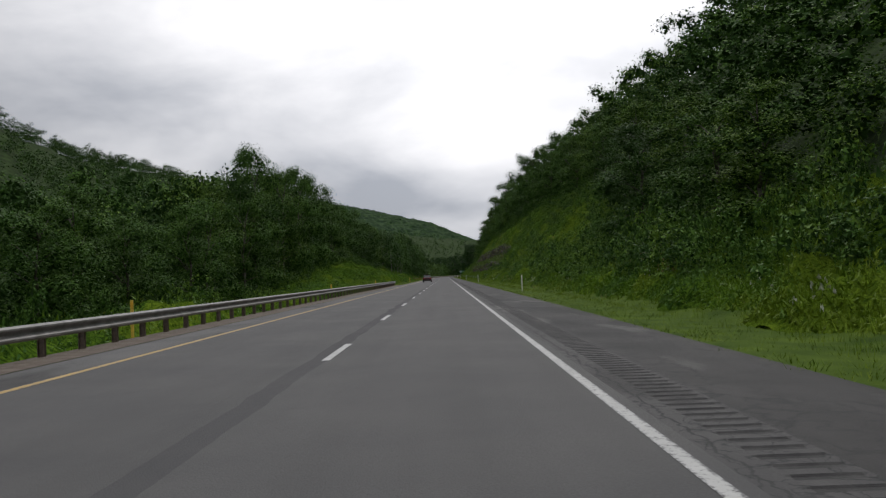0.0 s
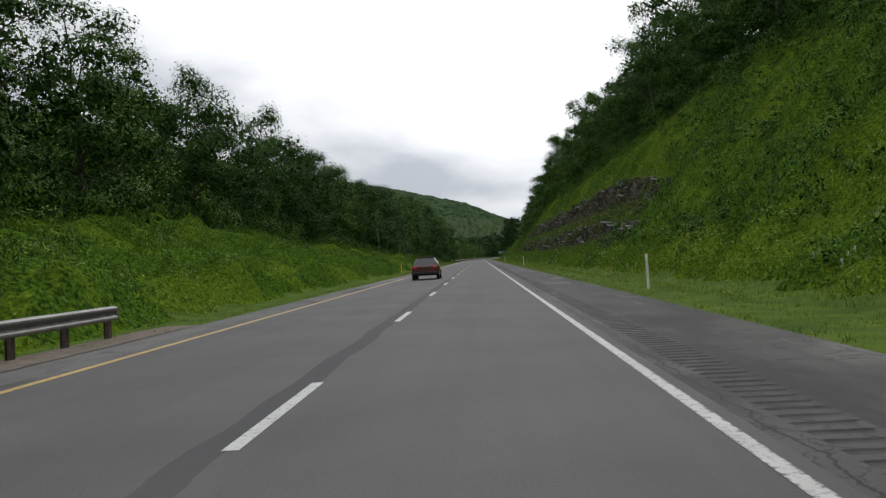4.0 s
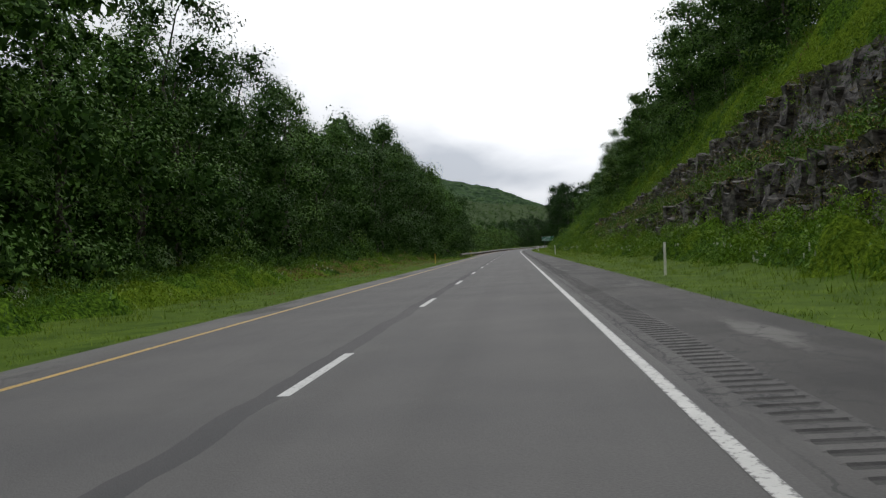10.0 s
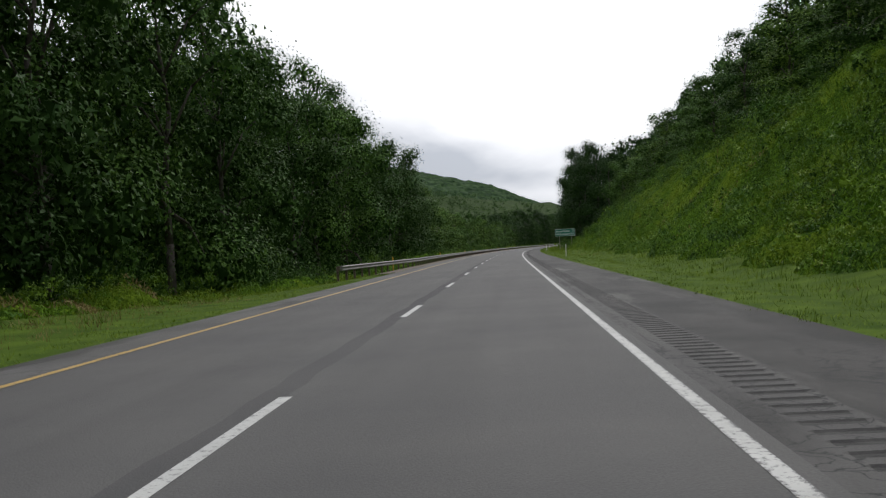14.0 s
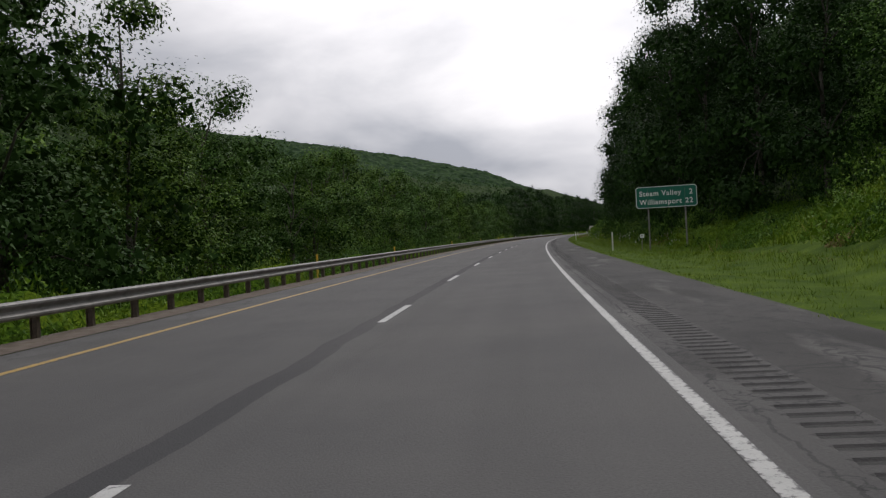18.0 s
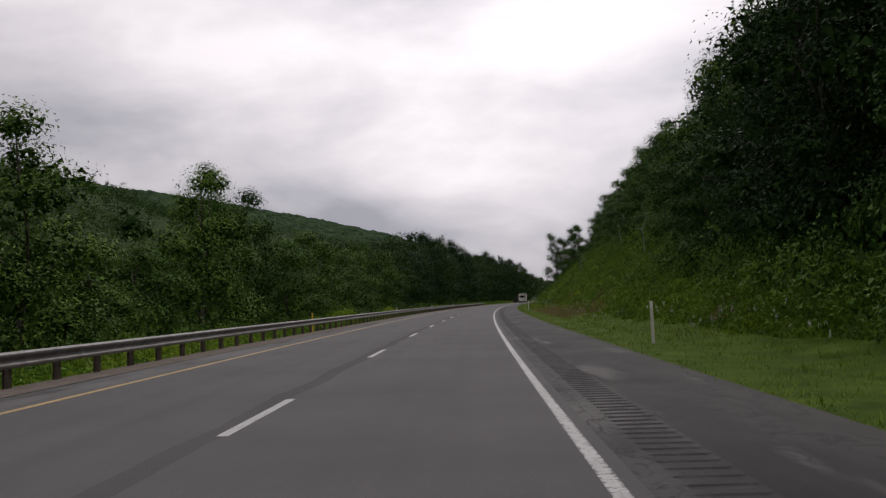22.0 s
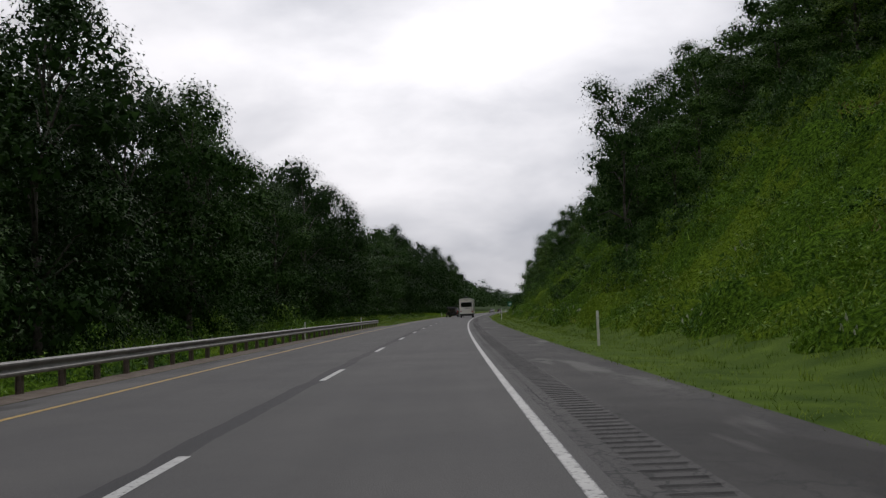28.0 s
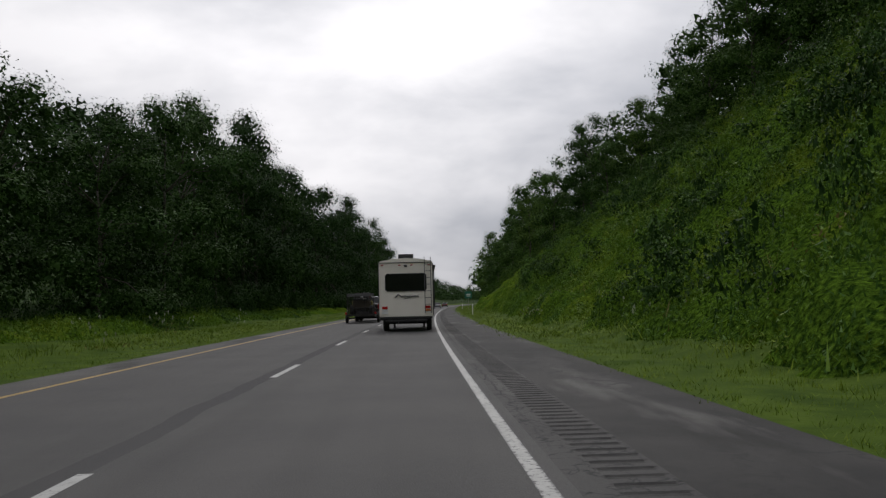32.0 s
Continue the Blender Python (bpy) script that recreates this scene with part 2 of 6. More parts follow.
def paint(name, colour, under, centre=None, half=0.06):
    """Road paint worn through to the asphalt in flakes."""
    m = material(name, colour, rough=0.6, second=tuple(c * 0.8 for c in colour), scale=1.3, bump=0.15, bump_scale=50)
    nt = m.node_tree
    b = nt.nodes["Principled BSDF"]
    old = b.inputs["Base Color"].links[0].from_socket
    co = nt.nodes.new("ShaderNodeTexCoord")
    n = nt.nodes.new("ShaderNodeTexNoise")
    n.inputs["Scale"].default_value, n.inputs["Detail"].default_value = 13, 9
    n.inputs["Roughness"].default_value = 0.75
    nt.links.new(co.outputs["Object"], n.inputs["Vector"])
    r = nt.nodes.new("ShaderNodeMapRange")
    r.inputs["From Min"].default_value, r.inputs["From Max"].default_value = 0.53, 0.64
    nt.links.new(n.outputs["Fac"], r.inputs["Value"])
    if centre is not None:
        uv = nt.nodes.new("ShaderNodeUVMap")
        uv.uv_map = "road"
        xyz = nt.nodes.new("ShaderNodeSeparateXYZ")
        nt.links.new(uv.outputs[0], xyz.inputs[0])
        off = nt.nodes.new("ShaderNodeMath")
        off.operation = "SUBTRACT"
        off.inputs[1].default_value = centre
        nt.links.new(xyz.outputs[0], off.inputs[0])
        ab = nt.nodes.new("ShaderNodeMath")
        ab.operation = "ABSOLUTE"
        nt.links.new(off.outputs[0], ab.inputs[0])
        edge = nt.nodes.new("ShaderNodeMapRange")
        edge.inputs["From Min"].default_value, edge.inputs["From Max"].default_value = half * 0.55, half
        edge.inputs["To Max"].default_value = 0.12
        nt.links.new(ab.outputs[0], edge.inputs["Value"])
        add = nt.nodes.new("ShaderNodeMath")
        nt.links.new(edge.outputs[0], add.inputs[0])
        nt.links.new(n.outputs["Fac"], add.inputs[1])
        nt.links.new(add.outputs[0], r.inputs["Value"])
    mx = nt.nodes.new("ShaderNodeMix")
    mx.data_type = "RGBA"
    nt.links.new(r.outputs[0], mx.inputs["Factor"])
    nt.links.new(old, mx.inputs["A"])
    mx.inputs["B"].default_value = (*under, 1)
    nt.links.new(mx.outputs["Result"], b.inputs["Base Color"])
    return m


SEAM = -0.15
ASPHALT = pavement("lane_asphalt", (0.083, 0.081, 0.080), (0.108, 0.104, 0.100), 0.0, seam=SEAM)
SHOULDER = pavement("shoulder_asphalt", (0.019, 0.018, 0.018), (0.056, 0.053, 0.050), 0.95, patch=0.7, gate_at=0.42, cells=(2.0, 1.1))
PALE_SHOULDER = pavement("pale_shoulder_asphalt", (0.085, 0.083, 0.080), (0.135, 0.131, 0.125), 0.5, patch=0.4)
JOINT = pavement("joint_asphalt", (0.060, 0.058, 0.057), (0.09, 0.087, 0.083), 1.0, patch=0.4, gate_at=0.34, split=3.83, cells=(3.4, 2.3))
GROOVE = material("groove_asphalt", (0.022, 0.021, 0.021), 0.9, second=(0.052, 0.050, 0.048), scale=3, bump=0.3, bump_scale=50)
WHITE_PAINT = paint("white_line_paint", (0.52, 0.52, 0.50), (0.09, 0.09, 0.09))
EDGE_PAINT = paint("white_edge_paint", (0.47, 0.47, 0.45), (0.075, 0.075, 0.076), 3.52, 0.068)
YELLOW_PAINT = paint("yellow_line_paint", (0.50, 0.33, 0.09), (0.09, 0.085, 0.08), -3.76, 0.075)
DIRT = material("gravel_dirt", (0.10, 0.075, 0.055), 0.95, second=(0.17, 0.14, 0.11), scale=3, bump=0.6, bump_scale=30)
SOIL = material("grassy_soil", (0.038, 0.072, 0.010), 0.95, second=(0.096, 0.148, 0.020), scale=0.8, detail=12, lo=0.34, hi=0.70, bump=0.35, bump_scale=14, spec=0.05)
SOIL.node_tree.nodes["Bump"].inputs["Distance"].default_value = 0.12
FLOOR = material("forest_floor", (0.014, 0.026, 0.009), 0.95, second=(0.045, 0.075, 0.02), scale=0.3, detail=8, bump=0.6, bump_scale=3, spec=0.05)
ROCK = material("shale_rock", (0.014, 0.012, 0.010), 0.7, second=(0.15, 0.138, 0.122), scale=1.8, detail=10, lo=0.42, hi=0.72, bump=0.9, bump_scale=4,
                stretch=(1, 1, 2.2), per_object=0.25, spec=0.3)
BARK = material("bark", (0.05, 0.042, 0.035), 0.95, second=(0.12, 0.11, 0.095), scale=4, bump=0.6, bump_scale=15, spec=0.2)


def leaf(name, a, b, vary=0.14):
    """Leaves: light and dark sprays, fine leaf-sized relief, a little light let through."""
    m = material(name, a, 0.6, second=b, scale=0.5, detail=9, per_object=0.14, per_island=vary, translucent=0.07, spec=0.10, bump=0.35, bump_scale=9)
    m.node_tree.nodes["Bump"].inputs["Distance"].default_value = 0.08
    return m


# inner leaves coloured darker, to paint the shade inside crowns and bushes
LEAF_CORE_SHADE = material("inner_foliage_shade", (0.016, 0.040, 0.010), 0.95, second=(0.038, 0.080, 0.017), scale=1.5, spec=0.05)
# darkest leaf colour: paints shade on some stretches, serves dark shrubs too
LEAF_SHADE_DARK = leaf("leaf_shade_dark", (0.012, 0.033, 0.009), (0.032, 0.068, 0.016))
LEAF_DARK = leaf("leaf_dark", (0.026, 0.066, 0.013), (0.060, 0.122, 0.024))
LEAF_MID = leaf("leaf_mid", (0.044, 0.108, 0.016), (0.096, 0.182, 0.030))
LEAF_LIGHT = leaf("leaf_light", (0.072, 0.150, 0.018), (0.140, 0.230, 0.030))
# blanket under the weed leaves: noise paints shaded gaps as dark flecks
THICKET_SHADE = material("weed_thicket_shade", (0.016, 0.040, 0.006), 0.95, second=(0.100, 0.178, 0.018), scale=7.0, detail=5, lo=0.38, hi=0.66, bump=1.0, bump_scale=7, spec=0.0)
PALE_THICKET_SHADE = material("pale_weed_thicket_shade", (0.040, 0.076, 0.008), 0.95, second=(0.135, 0.200, 0.018), scale=7.0, detail=5, lo=0.36, hi=0.66, bump=1.0, bump_scale=7, spec=0.0)
PALE_THICKET_SHADE.node_tree.nodes["Bump"].inputs["Distance"].default_value = 0.14
THICKET_SHADE.node_tree.nodes["Bump"].inputs["Distance"].default_value = 0.14
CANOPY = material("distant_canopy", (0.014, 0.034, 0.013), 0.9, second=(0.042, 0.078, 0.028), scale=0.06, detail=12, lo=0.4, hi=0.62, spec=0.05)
WEED = leaf("weed_leaf", (0.066, 0.146, 0.010), (0.148, 0.240, 0.018))
GRASS = leaf("grass_blade", (0.092, 0.162, 0.010), (0.180, 0.245, 0.022))
STRAW = leaf("dry_grass", (0.17, 0.14, 0.055), (0.25, 0.19, 0.08))
BROWN = leaf("dead_growth", (0.055, 0.045, 0.018), (0.13, 0.105, 0.04))
FLOWER = leaf("white_flower", (0.36, 0.38, 0.28), (0.52, 0.54, 0.44))
PALE_BARK = material("pale_bark", (0.16, 0.15, 0.13), 0.9, second=(0.30, 0.29, 0.26), scale=5, bump=0.4, bump_scale=15, spec=0.2)
STEEL = material("galvanised_steel", (0.16, 0.155, 0.15), 0.55, second=(0.27, 0.26, 0.25), scale=2.5, metal=0.4, bump=0.05)
RUST = material("weathered_steel_post", (0.07, 0.055, 0.045), 0.8, second=(0.16, 0.12, 0.09), scale=6, bump=0.2)
POST_WHITE = material("white_plastic_post", (0.72, 0.71, 0.66), 0.5, second=(0.6, 0.58, 0.52), scale=5)
POST_YELLOW = material("yellow_plastic_post", (0.75, 0.50, 0.06), 0.5, second=(0.6, 0.42, 0.08), scale=5)


# ================= mesh helpers =================
def mesh_ob(name, verts, faces, mat, parent=None, label="", smooth=False, uv=None):
    me = bpy.data.meshes.new(name)
    me.from_pydata(verts, [], faces)
    for mm in (mat if isinstance(mat, (list, tuple)) else [mat]):
        me.materials.append(mm)
    if smooth:
        me.shade_smooth()
    if uv is not None:
        lay = me.uv_layers.new(name="road")
        idx = np.empty(len(me.loops), int)
        me.loops.foreach_get("vertex_index", idx)
        lay.data.foreach_set("uv", np.asarray(uv, float)[idx].ravel())
    ob = new(name, me)
    if parent:
        ob.parent = parent
    if label:
        ob["label"] = label
    return ob


def part(name, bm, mat, parent, label="", smooth=False):
    me = bpy.data.meshes.new(name)
    bm.to_mesh(me)
    bm.free()
    for mm in (mat if isinstance(mat, (list, tuple)) else [mat]):
        me.materials.append(mm)
    if smooth:
        me.shade_smooth()
    ob = new(name, me)
    ob.parent = parent
    if label:
        ob["label"] = label
    return ob


def box(bm, cx, cy, cz, sx, sy, sz, bevel=0.0, rot=None):
    made = bmesh.ops.create_cube(bm, size=1.0)["verts"]
    bmesh.ops.scale(bm, vec=(sx, sy, sz), verts=made)
    if bevel:
        edges = list({e for v in made for e in v.link_edges})
        out = bmesh.ops.bevel(bm, geom=edges, offset=bevel, segments=2, affect="EDGES", profile=0.5)
        made = list({v for f in out["faces"] for v in f.verts} | {v for v in made if v.is_valid})
    if rot:
        bmesh.ops.rotate(bm, cent=(0, 0, 0), matrix=Euler([radians(a) for a in rot]).to_matrix(), verts=made)
    bmesh.ops.translate(bm, vec=(cx, cy, cz), verts=made)
    return made


def tube(bm, a, b, r0, r1=None, n=8):
    """A tapered round bar from a to b."""
    a, b = Vector(a), Vector(b)
    r1 = r0 if r1 is None else r1
    turn = (b - a).to_track_quat("Z", "Y").to_matrix()
    rings = []
    for p, r in ((a, r0), (b, r1)):
        rings.append([bm.verts.new(p + turn @ Vector((r * math.cos(2 * math.pi * i / n), r * math.sin(2 * math.pi * i / n), 0))) for i in range(n)])
    for i in range(n):
        bm.faces.new((rings[0][i], rings[0][(i + 1) % n], rings[1][(i + 1) % n], rings[1][i]))
    bm.faces.new(rings[0][::-1])
    bm.faces.new(rings[1])


def ribbon(name, s0, s1, step, lats, zs, mat, parent=None, label="", smooth=False):
    """A strip that follows the road, with the given cross section."""
    s = np.arange(s0, s1 + step * 0.5, step)
    n, k = len(s), len(lats)
    verts = np.zeros((n, k, 3))
    uv = np.zeros((n, k, 2))
    for j, (la, z) in enumerate(zip(lats, zs)):
        verts[:, j, 0], verts[:, j, 1] = along(s, la)
        verts[:, j, 2] = z
        uv[:, j, 0], uv[:, j, 1] = la, s
    i = np.arange(n - 1)[:, None] * k + np.arange(k - 1)[None]
    faces = np.stack([i, i + 1, i + k + 1, i + k], -1).reshape(-1, 4)
    return mesh_ob(name, verts.reshape(-1, 3).tolist(), faces.tolist(), mat, parent, label, smooth, uv.reshape(-1, 2))


def thing(name, label, category, group="", kind="", at=None):
    e = new(name)
    e.empty_display_size = 0.5
    if at is not None:
        e.matrix_world = at
    return tagged(e, label, category, group, kind)


# ================= ground =================
# height of the land at stations along the road, for lateral distances right (+) and left (-)
RLAT = [6.35, 9.0, 12.0, 13.5, 14.4, 15.6, 16.6, 20.0, 30.0, 50.0, 90.0, 150.0, 320.0, 1600.0]
RIGHT = [
    (-400, [-0.03, -0.15, 0.4, 1.2, 1.8, 2.66, 3.42, 6.0, 14.0, 32.0, 66.0, 105.0, 130.0, 150.0]),
    (70, [-0.03, -0.15, 0.4, 1.2, 1.8, 2.66, 3.42, 6.0, 14.0, 32.0, 66.0, 105.0, 130.0, 150.0]),
    (120, [-0.03, -0.15, 0.5, 1.7, 2.6, 3.78, 4.74, 8.0, 17.0, 36.0, 70.0, 105.0, 130.0, 150.0]),
    (180, [-0.03, -0.15, 0.5, 1.6, 3.16, 4.9, 6.06, 10.0, 20.0, 38.0, 70.0, 105.0, 130.0, 150.0]),
    (200, [-0.03, -0.15, 0.3, 0.9, 4.0, 4.6, 8.0, 12.0, 21.0, 38.0, 70.0, 105.0, 130.0, 150.0]),
    (330, [-0.03, -0.15, 0.3, 0.9, 4.0, 4.6, 8.0, 12.0, 20.0, 34.0, 60.0, 90.0, 120.0, 150.0]),
    (390, [-0.03, -0.15, 0.3, 0.9, 2.2, 3.2, 5.0, 10.0, 19.0, 32.0, 54.0, 82.0, 112.0, 150.0]),
    (425, [-0.03, -0.15, 0.5, 1.2, 1.9, 3.2, 4.7, 9.0, 16.5, 29.0, 48.0, 74.0, 105.0, 150.0]),
    (455, [-0.03, -0.15, 0.6, 1.6, 2.4, 3.8, 4.8, 8.0, 15.0, 27.0, 46.0, 72.0, 103.0, 150.0]),
    (520, [-0.03, -0.15, 0.7, 1.7, 2.5, 3.5, 4.3, 6.5, 11.5, 21.0, 40.0, 68.0, 100.0, 150.0]),
    (560, [-0.03, -0.2, -0.3, -0.1, 0.2, 0.7, 1.04, 2.2, 7.0, 17.0, 38.0, 66.0, 100.0, 150.0]),
    (620, [-0.03, -0.12, 0.0, 0.2, 0.56, 1.06, 1.5, 3.0, 9.0, 22.0, 46.0, 78.0, 105.0, 150.0]),
    (680, [-0.03, -0.15, 0.4, 1.2, 1.8, 2.56, 3.16, 5.2, 12.0, 28.0, 60.0, 95.0, 125.0, 150.0]),
    (790, [-0.03, -0.15, 0.6, 1.6, 2.32, 3.23, 3.95, 6.4, 14.0, 31.0, 66.0, 105.0, 130.0, 150.0]),
    (840, [-0.03, -0.15, 0.9, 2.1, 2.94, 4.02, 4.88, 7.8, 16.5, 34.0, 70.0, 105.0, 130.0, 150.0]),
    (1050, [-0.03, -0.15, 0.9, 2.1, 2.94, 4.02, 4.88, 7.8, 16.0, 31.0, 60.0, 92.0, 120.0, 150.0]),
    (1400, [-0.03, -0.15, 0.3, 0.8, 1.16, 1.59, 1.91, 3.0, 6.0, 12.0, 25.0, 42.0, 70.0, 120.0]),
    (2400, [-0.03, -0.15, 0.3, 0.8, 1.16, 1.59, 1.91, 3.0, 6.0, 12.0, 25.0, 42.0, 70.0, 120.0]),
]
LLAT = [5.1, 7.5, 10.0, 14.0, 20.0, 30.0, 60.0, 100.0, 160.0, 220.0, 290.0, 420.0, 1600.0]
LEFT = [
    (-400, [-0.03, -0.3, -1.0, -2.2, -3.5, -5.0, -7.0, -4.0, 37.8, 85.7, 96.3, 103.5, 130.0]),
    (90, [-0.03, -0.3, -0.9, -1.6, -2.0, -2.5, -2.0, 0.0, 37.8, 85.7, 96.3, 103.5, 130.0]),
    (135, [-0.03, -0.15, 0.2, 0.9, 2.0, 3.0, 5.0, 8.0, 37.8, 85.7, 96.3, 103.5, 130.0]),
    (170, [-0.03, -0.1, 0.7, 2.5, 4.2, 5.0, 6.0, 8.0, 37.8, 85.7, 96.3, 103.5, 130.0]),
    (215, [-0.03, -0.1, 0.5, 1.9, 3.2, 4.2, 5.0, 8.0, 37.8, 84.0, 96.3, 103.5, 130.0]),
    (260, [-0.03, -0.12, 0.4, 1.4, 2.5, 3.4, 4.5, 6.5, 37.8, 82.3, 94.6, 103.5, 130.0]),
    (282, [-0.03, -0.12, 0.1, 0.6, 1.2, 2.2, 4.0, 6.0, 37.8, 82.0, 94.6, 103.5, 130.0]),
    (302, [-0.03, -0.12, 0.0, 0.2, 0.5, 1.2, 3.0, 5.0, 37.8, 81.6, 94.6, 103.5, 130.0]),
    (420, [-0.03, -0.12, 0.0, 0.3, 0.4, 0.5, 1.0, 2.0, 35.3, 80.6, 94.6, 103.5, 130.0]),
    (470, [-0.03, -0.3, -0.9, -2.4, -4.0, -5.5, -7.0, -6.0, 33.6, 79.8, 94.6, 102.6, 130.0]),
    (780, [-0.03, -0.3, -0.9, -2.2, -3.5, -5.0, -6.0, -5.0, 28.2, 80.0, 106.0, 114.9, 130.0]),
    (860, [-0.03, -0.25, -0.4, -0.6, -0.8, -1.0, 0.0, 0.0, 20.7, 67.8, 102.1, 114.9, 130.0]),
    (900, [-0.03, -0.12, 0.1, 0.5, 1.0, 1.5, 2.0, 3.0, 16.9, 62.0, 100.1, 114.9, 130.0]),
    (1400, [-0.03, -0.12, 0.1, 0.4, 0.8, 1.2, 2.0, 3.0, 6.7, 23.5, 53.3, 99.0, 125.0]),
    (2400, [-0.03, -0.12, 0.1, 0.4, 0.8, 1.2, 2.0, 3.0, 6.7, 23.5, 53.3, 94.5, 120.0]),
]
# lines along which the woods begin, right and left of the road
R_EDGE = ([-60, 70, 100, 180, 330, 420, 470, 535, 562, 582, 640, 660, 680, 700, 760, 830, 880, 1000, 1060, 1150, 1300],
          [14, 15, 24, 25, 22, 18.5, 23, 23, 20, 14.8, 13.9, 14.6, 16.5, 21, 25, 27, 31, 29, 22, 15, 13])
L_EDGE = ([-60, 100, 160, 215, 260, 420, 500, 535, 560, 780, 820, 900, 1300], [21, 21, 20, 19, 16.5, 15.5, 15, 13, 15, 16, 15, 15.5, 14])
R_S = np.array([r[0] for r in RIGHT], float)
R_Z = np.array([r[1] for r in RIGHT])
L_S = np.array([r[0] for r in LEFT], float)
L_Z = np.array([r[1] for r in LEFT])


def wave(s, lat, size, seed):
    """Smooth, repeatable unevenness between -1 and 1."""
    a = np.sin(s / size + seed) * np.cos(lat / size * 1.3 + seed * 2.1)
    b = np.sin((s * 0.7 + lat * 0.9) / size * 1.9 + seed * 3.7)
    c = np.sin((s * 1.3 - lat * 0.8) / size * 3.1 + seed * 1.3)
    return (a + 0.6 * b + 0.4 * c) / 2.0


def land(s, lat):
    """Height of the ground at s along and lat across (numbers or arrays)."""
    s, lat = np.broadcast_arrays(np.asarray(s, float), np.asarray(lat, float))
    out = np.full(s.shape, -0.06)
    for side, st, tab, lats in ((1, R_S, R_Z, RLAT), (-1, L_S, L_Z, LLAT)):
        d = lat * side
        pick = d > lats[0]
        if not pick.any():
            continue
        sp, dp = s[pick], d[pick]
        cols = np.stack([np.interp(sp, st, tab[:, j]) for j in range(len(lats))], -1)
        j = np.clip(np.searchsorted(lats, dp) - 1, 0, len(lats) - 2)
        la = np.array(lats)
        f = np.clip((dp - la[j]) / (la[j + 1] - la[j]), 0, 1)
        r = np.arange(len(sp))
        z = cols[r, j] * (1 - f) + cols[r, j + 1] * f
        rough = np.clip((dp - 9.0) / 10.0, 0, 1)
        z = z + rough * (0.35 * wave(sp, dp, 5.0, 1.0 + side) + np.clip(dp / 60, 0, 3) * 2.0 * wave(sp, dp, 33.0, 4.0 + side))
        out[pick] = z
    return out


GL = sorted([-1600, -1000, -650, -420, -350, -290, -250, -220, -190, -160, -130, -100, -80, -60, -45, -36, -30, -26, -23, -20, -18, -16, -14, -12.5, -11, -10, -9,
             -8.2, -7.5, -6.8, -6.1, -5.1, 6.35, 7, 8, 9, 10, 11, 12, 12.8, 13.5, 14.4, 15.6, 16.6, 18, 20, 22.5, 25, 28, 32, 37, 43, 50, 60, 72, 90, 110, 130, 150,
             200, 320, 600, 1600])
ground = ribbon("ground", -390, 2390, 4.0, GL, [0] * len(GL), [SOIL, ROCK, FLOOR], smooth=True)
co = np.empty(len(ground.data.vertices) * 3)
ground.data.vertices.foreach_get("co", co)
co = co.reshape(-1, len(GL), 3)
gs = np.arange(-390, 2392, 4.0)[: co.shape[0]]
for j, la in enumerate(GL):
    co[:, j, 2] = land(gs, np.full(len(gs), la)) if la not in (-5.1, 6.35) else -0.05
ground.data.vertices.foreach_set("co", co.ravel())
ground.data.update()
face_s = np.repeat(gs[:-1], len(GL) - 1)
face_l = np.tile(np.array(GL[:-1]), len(gs) - 1)
face_m = ((face_s > 187) & (face_s < 414) & ((face_l == 13.5) | (face_l == 15.6))).astype(np.int32)
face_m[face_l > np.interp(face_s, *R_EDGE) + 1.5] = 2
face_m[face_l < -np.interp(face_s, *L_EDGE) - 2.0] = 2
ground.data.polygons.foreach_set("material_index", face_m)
tagged(ground, "grassy valley ground rising into wooded slopes", "ground", kind="structure")

# distant wooded range that closes the valley: bumpy canopy on a long hill
HILL_AZ = [-60, -45, -27, -20, -12.5, -10, -5, -1, 2.5, 5, 9, 20]
HILL_EL = [6.0, 9.0, 9.0, 7.6, 6.6, 6.2, 5.1, 4.1, 2.7, 1.6, 0.6, 0.2]
hr = np.random.default_rng(77)
h_az = np.arange(-60, 20.01, 0.22)
h_d = np.concatenate([np.arange(1450, 2600, 11.0), [2680, 2900]])
hv = np.zeros((len(h_d), len(h_az), 3))
for i, d in enumerate(h_d):
    f = min(1.0, (d - 1450) / 1100)
    rise = (f * f * (3 - 2 * f)) if d <= 2600 else 0.8
    za = h_az + hr.uniform(-0.08, 0.08, len(h_az))
    crest = 2560 * np.tan(np.radians(np.interp(za, HILL_AZ, HILL_EL)))
    fold = 1 + 0.10 * wave(za * 40.0, np.full(len(za), d), 160.0, 2.0) * f * (1 - f) * 4
    hv[i, :, 0] = 2 + d * np.sin(np.radians(za))
    hv[i, :, 1] = 400 + d * np.cos(np.radians(za))
    hv[i, :, 2] = -15 + (crest + 6) * rise * fold + hr.uniform(0, 9.0, len(h_az)) * hr.uniform(0.3, 1, len(h_az))
hi = np.arange(len(h_d) - 1)[:, None] * len(h_az) + np.arange(len(h_az) - 1)[None]
hf = np.stack([hi, hi + 1, hi + len(h_az) + 1, hi + len(h_az)], -1).reshape(-1, 4)
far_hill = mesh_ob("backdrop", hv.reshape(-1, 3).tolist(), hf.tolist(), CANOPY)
tagged(far_hill, "distant wooded green hill closing the valley", "hill", kind="structure")

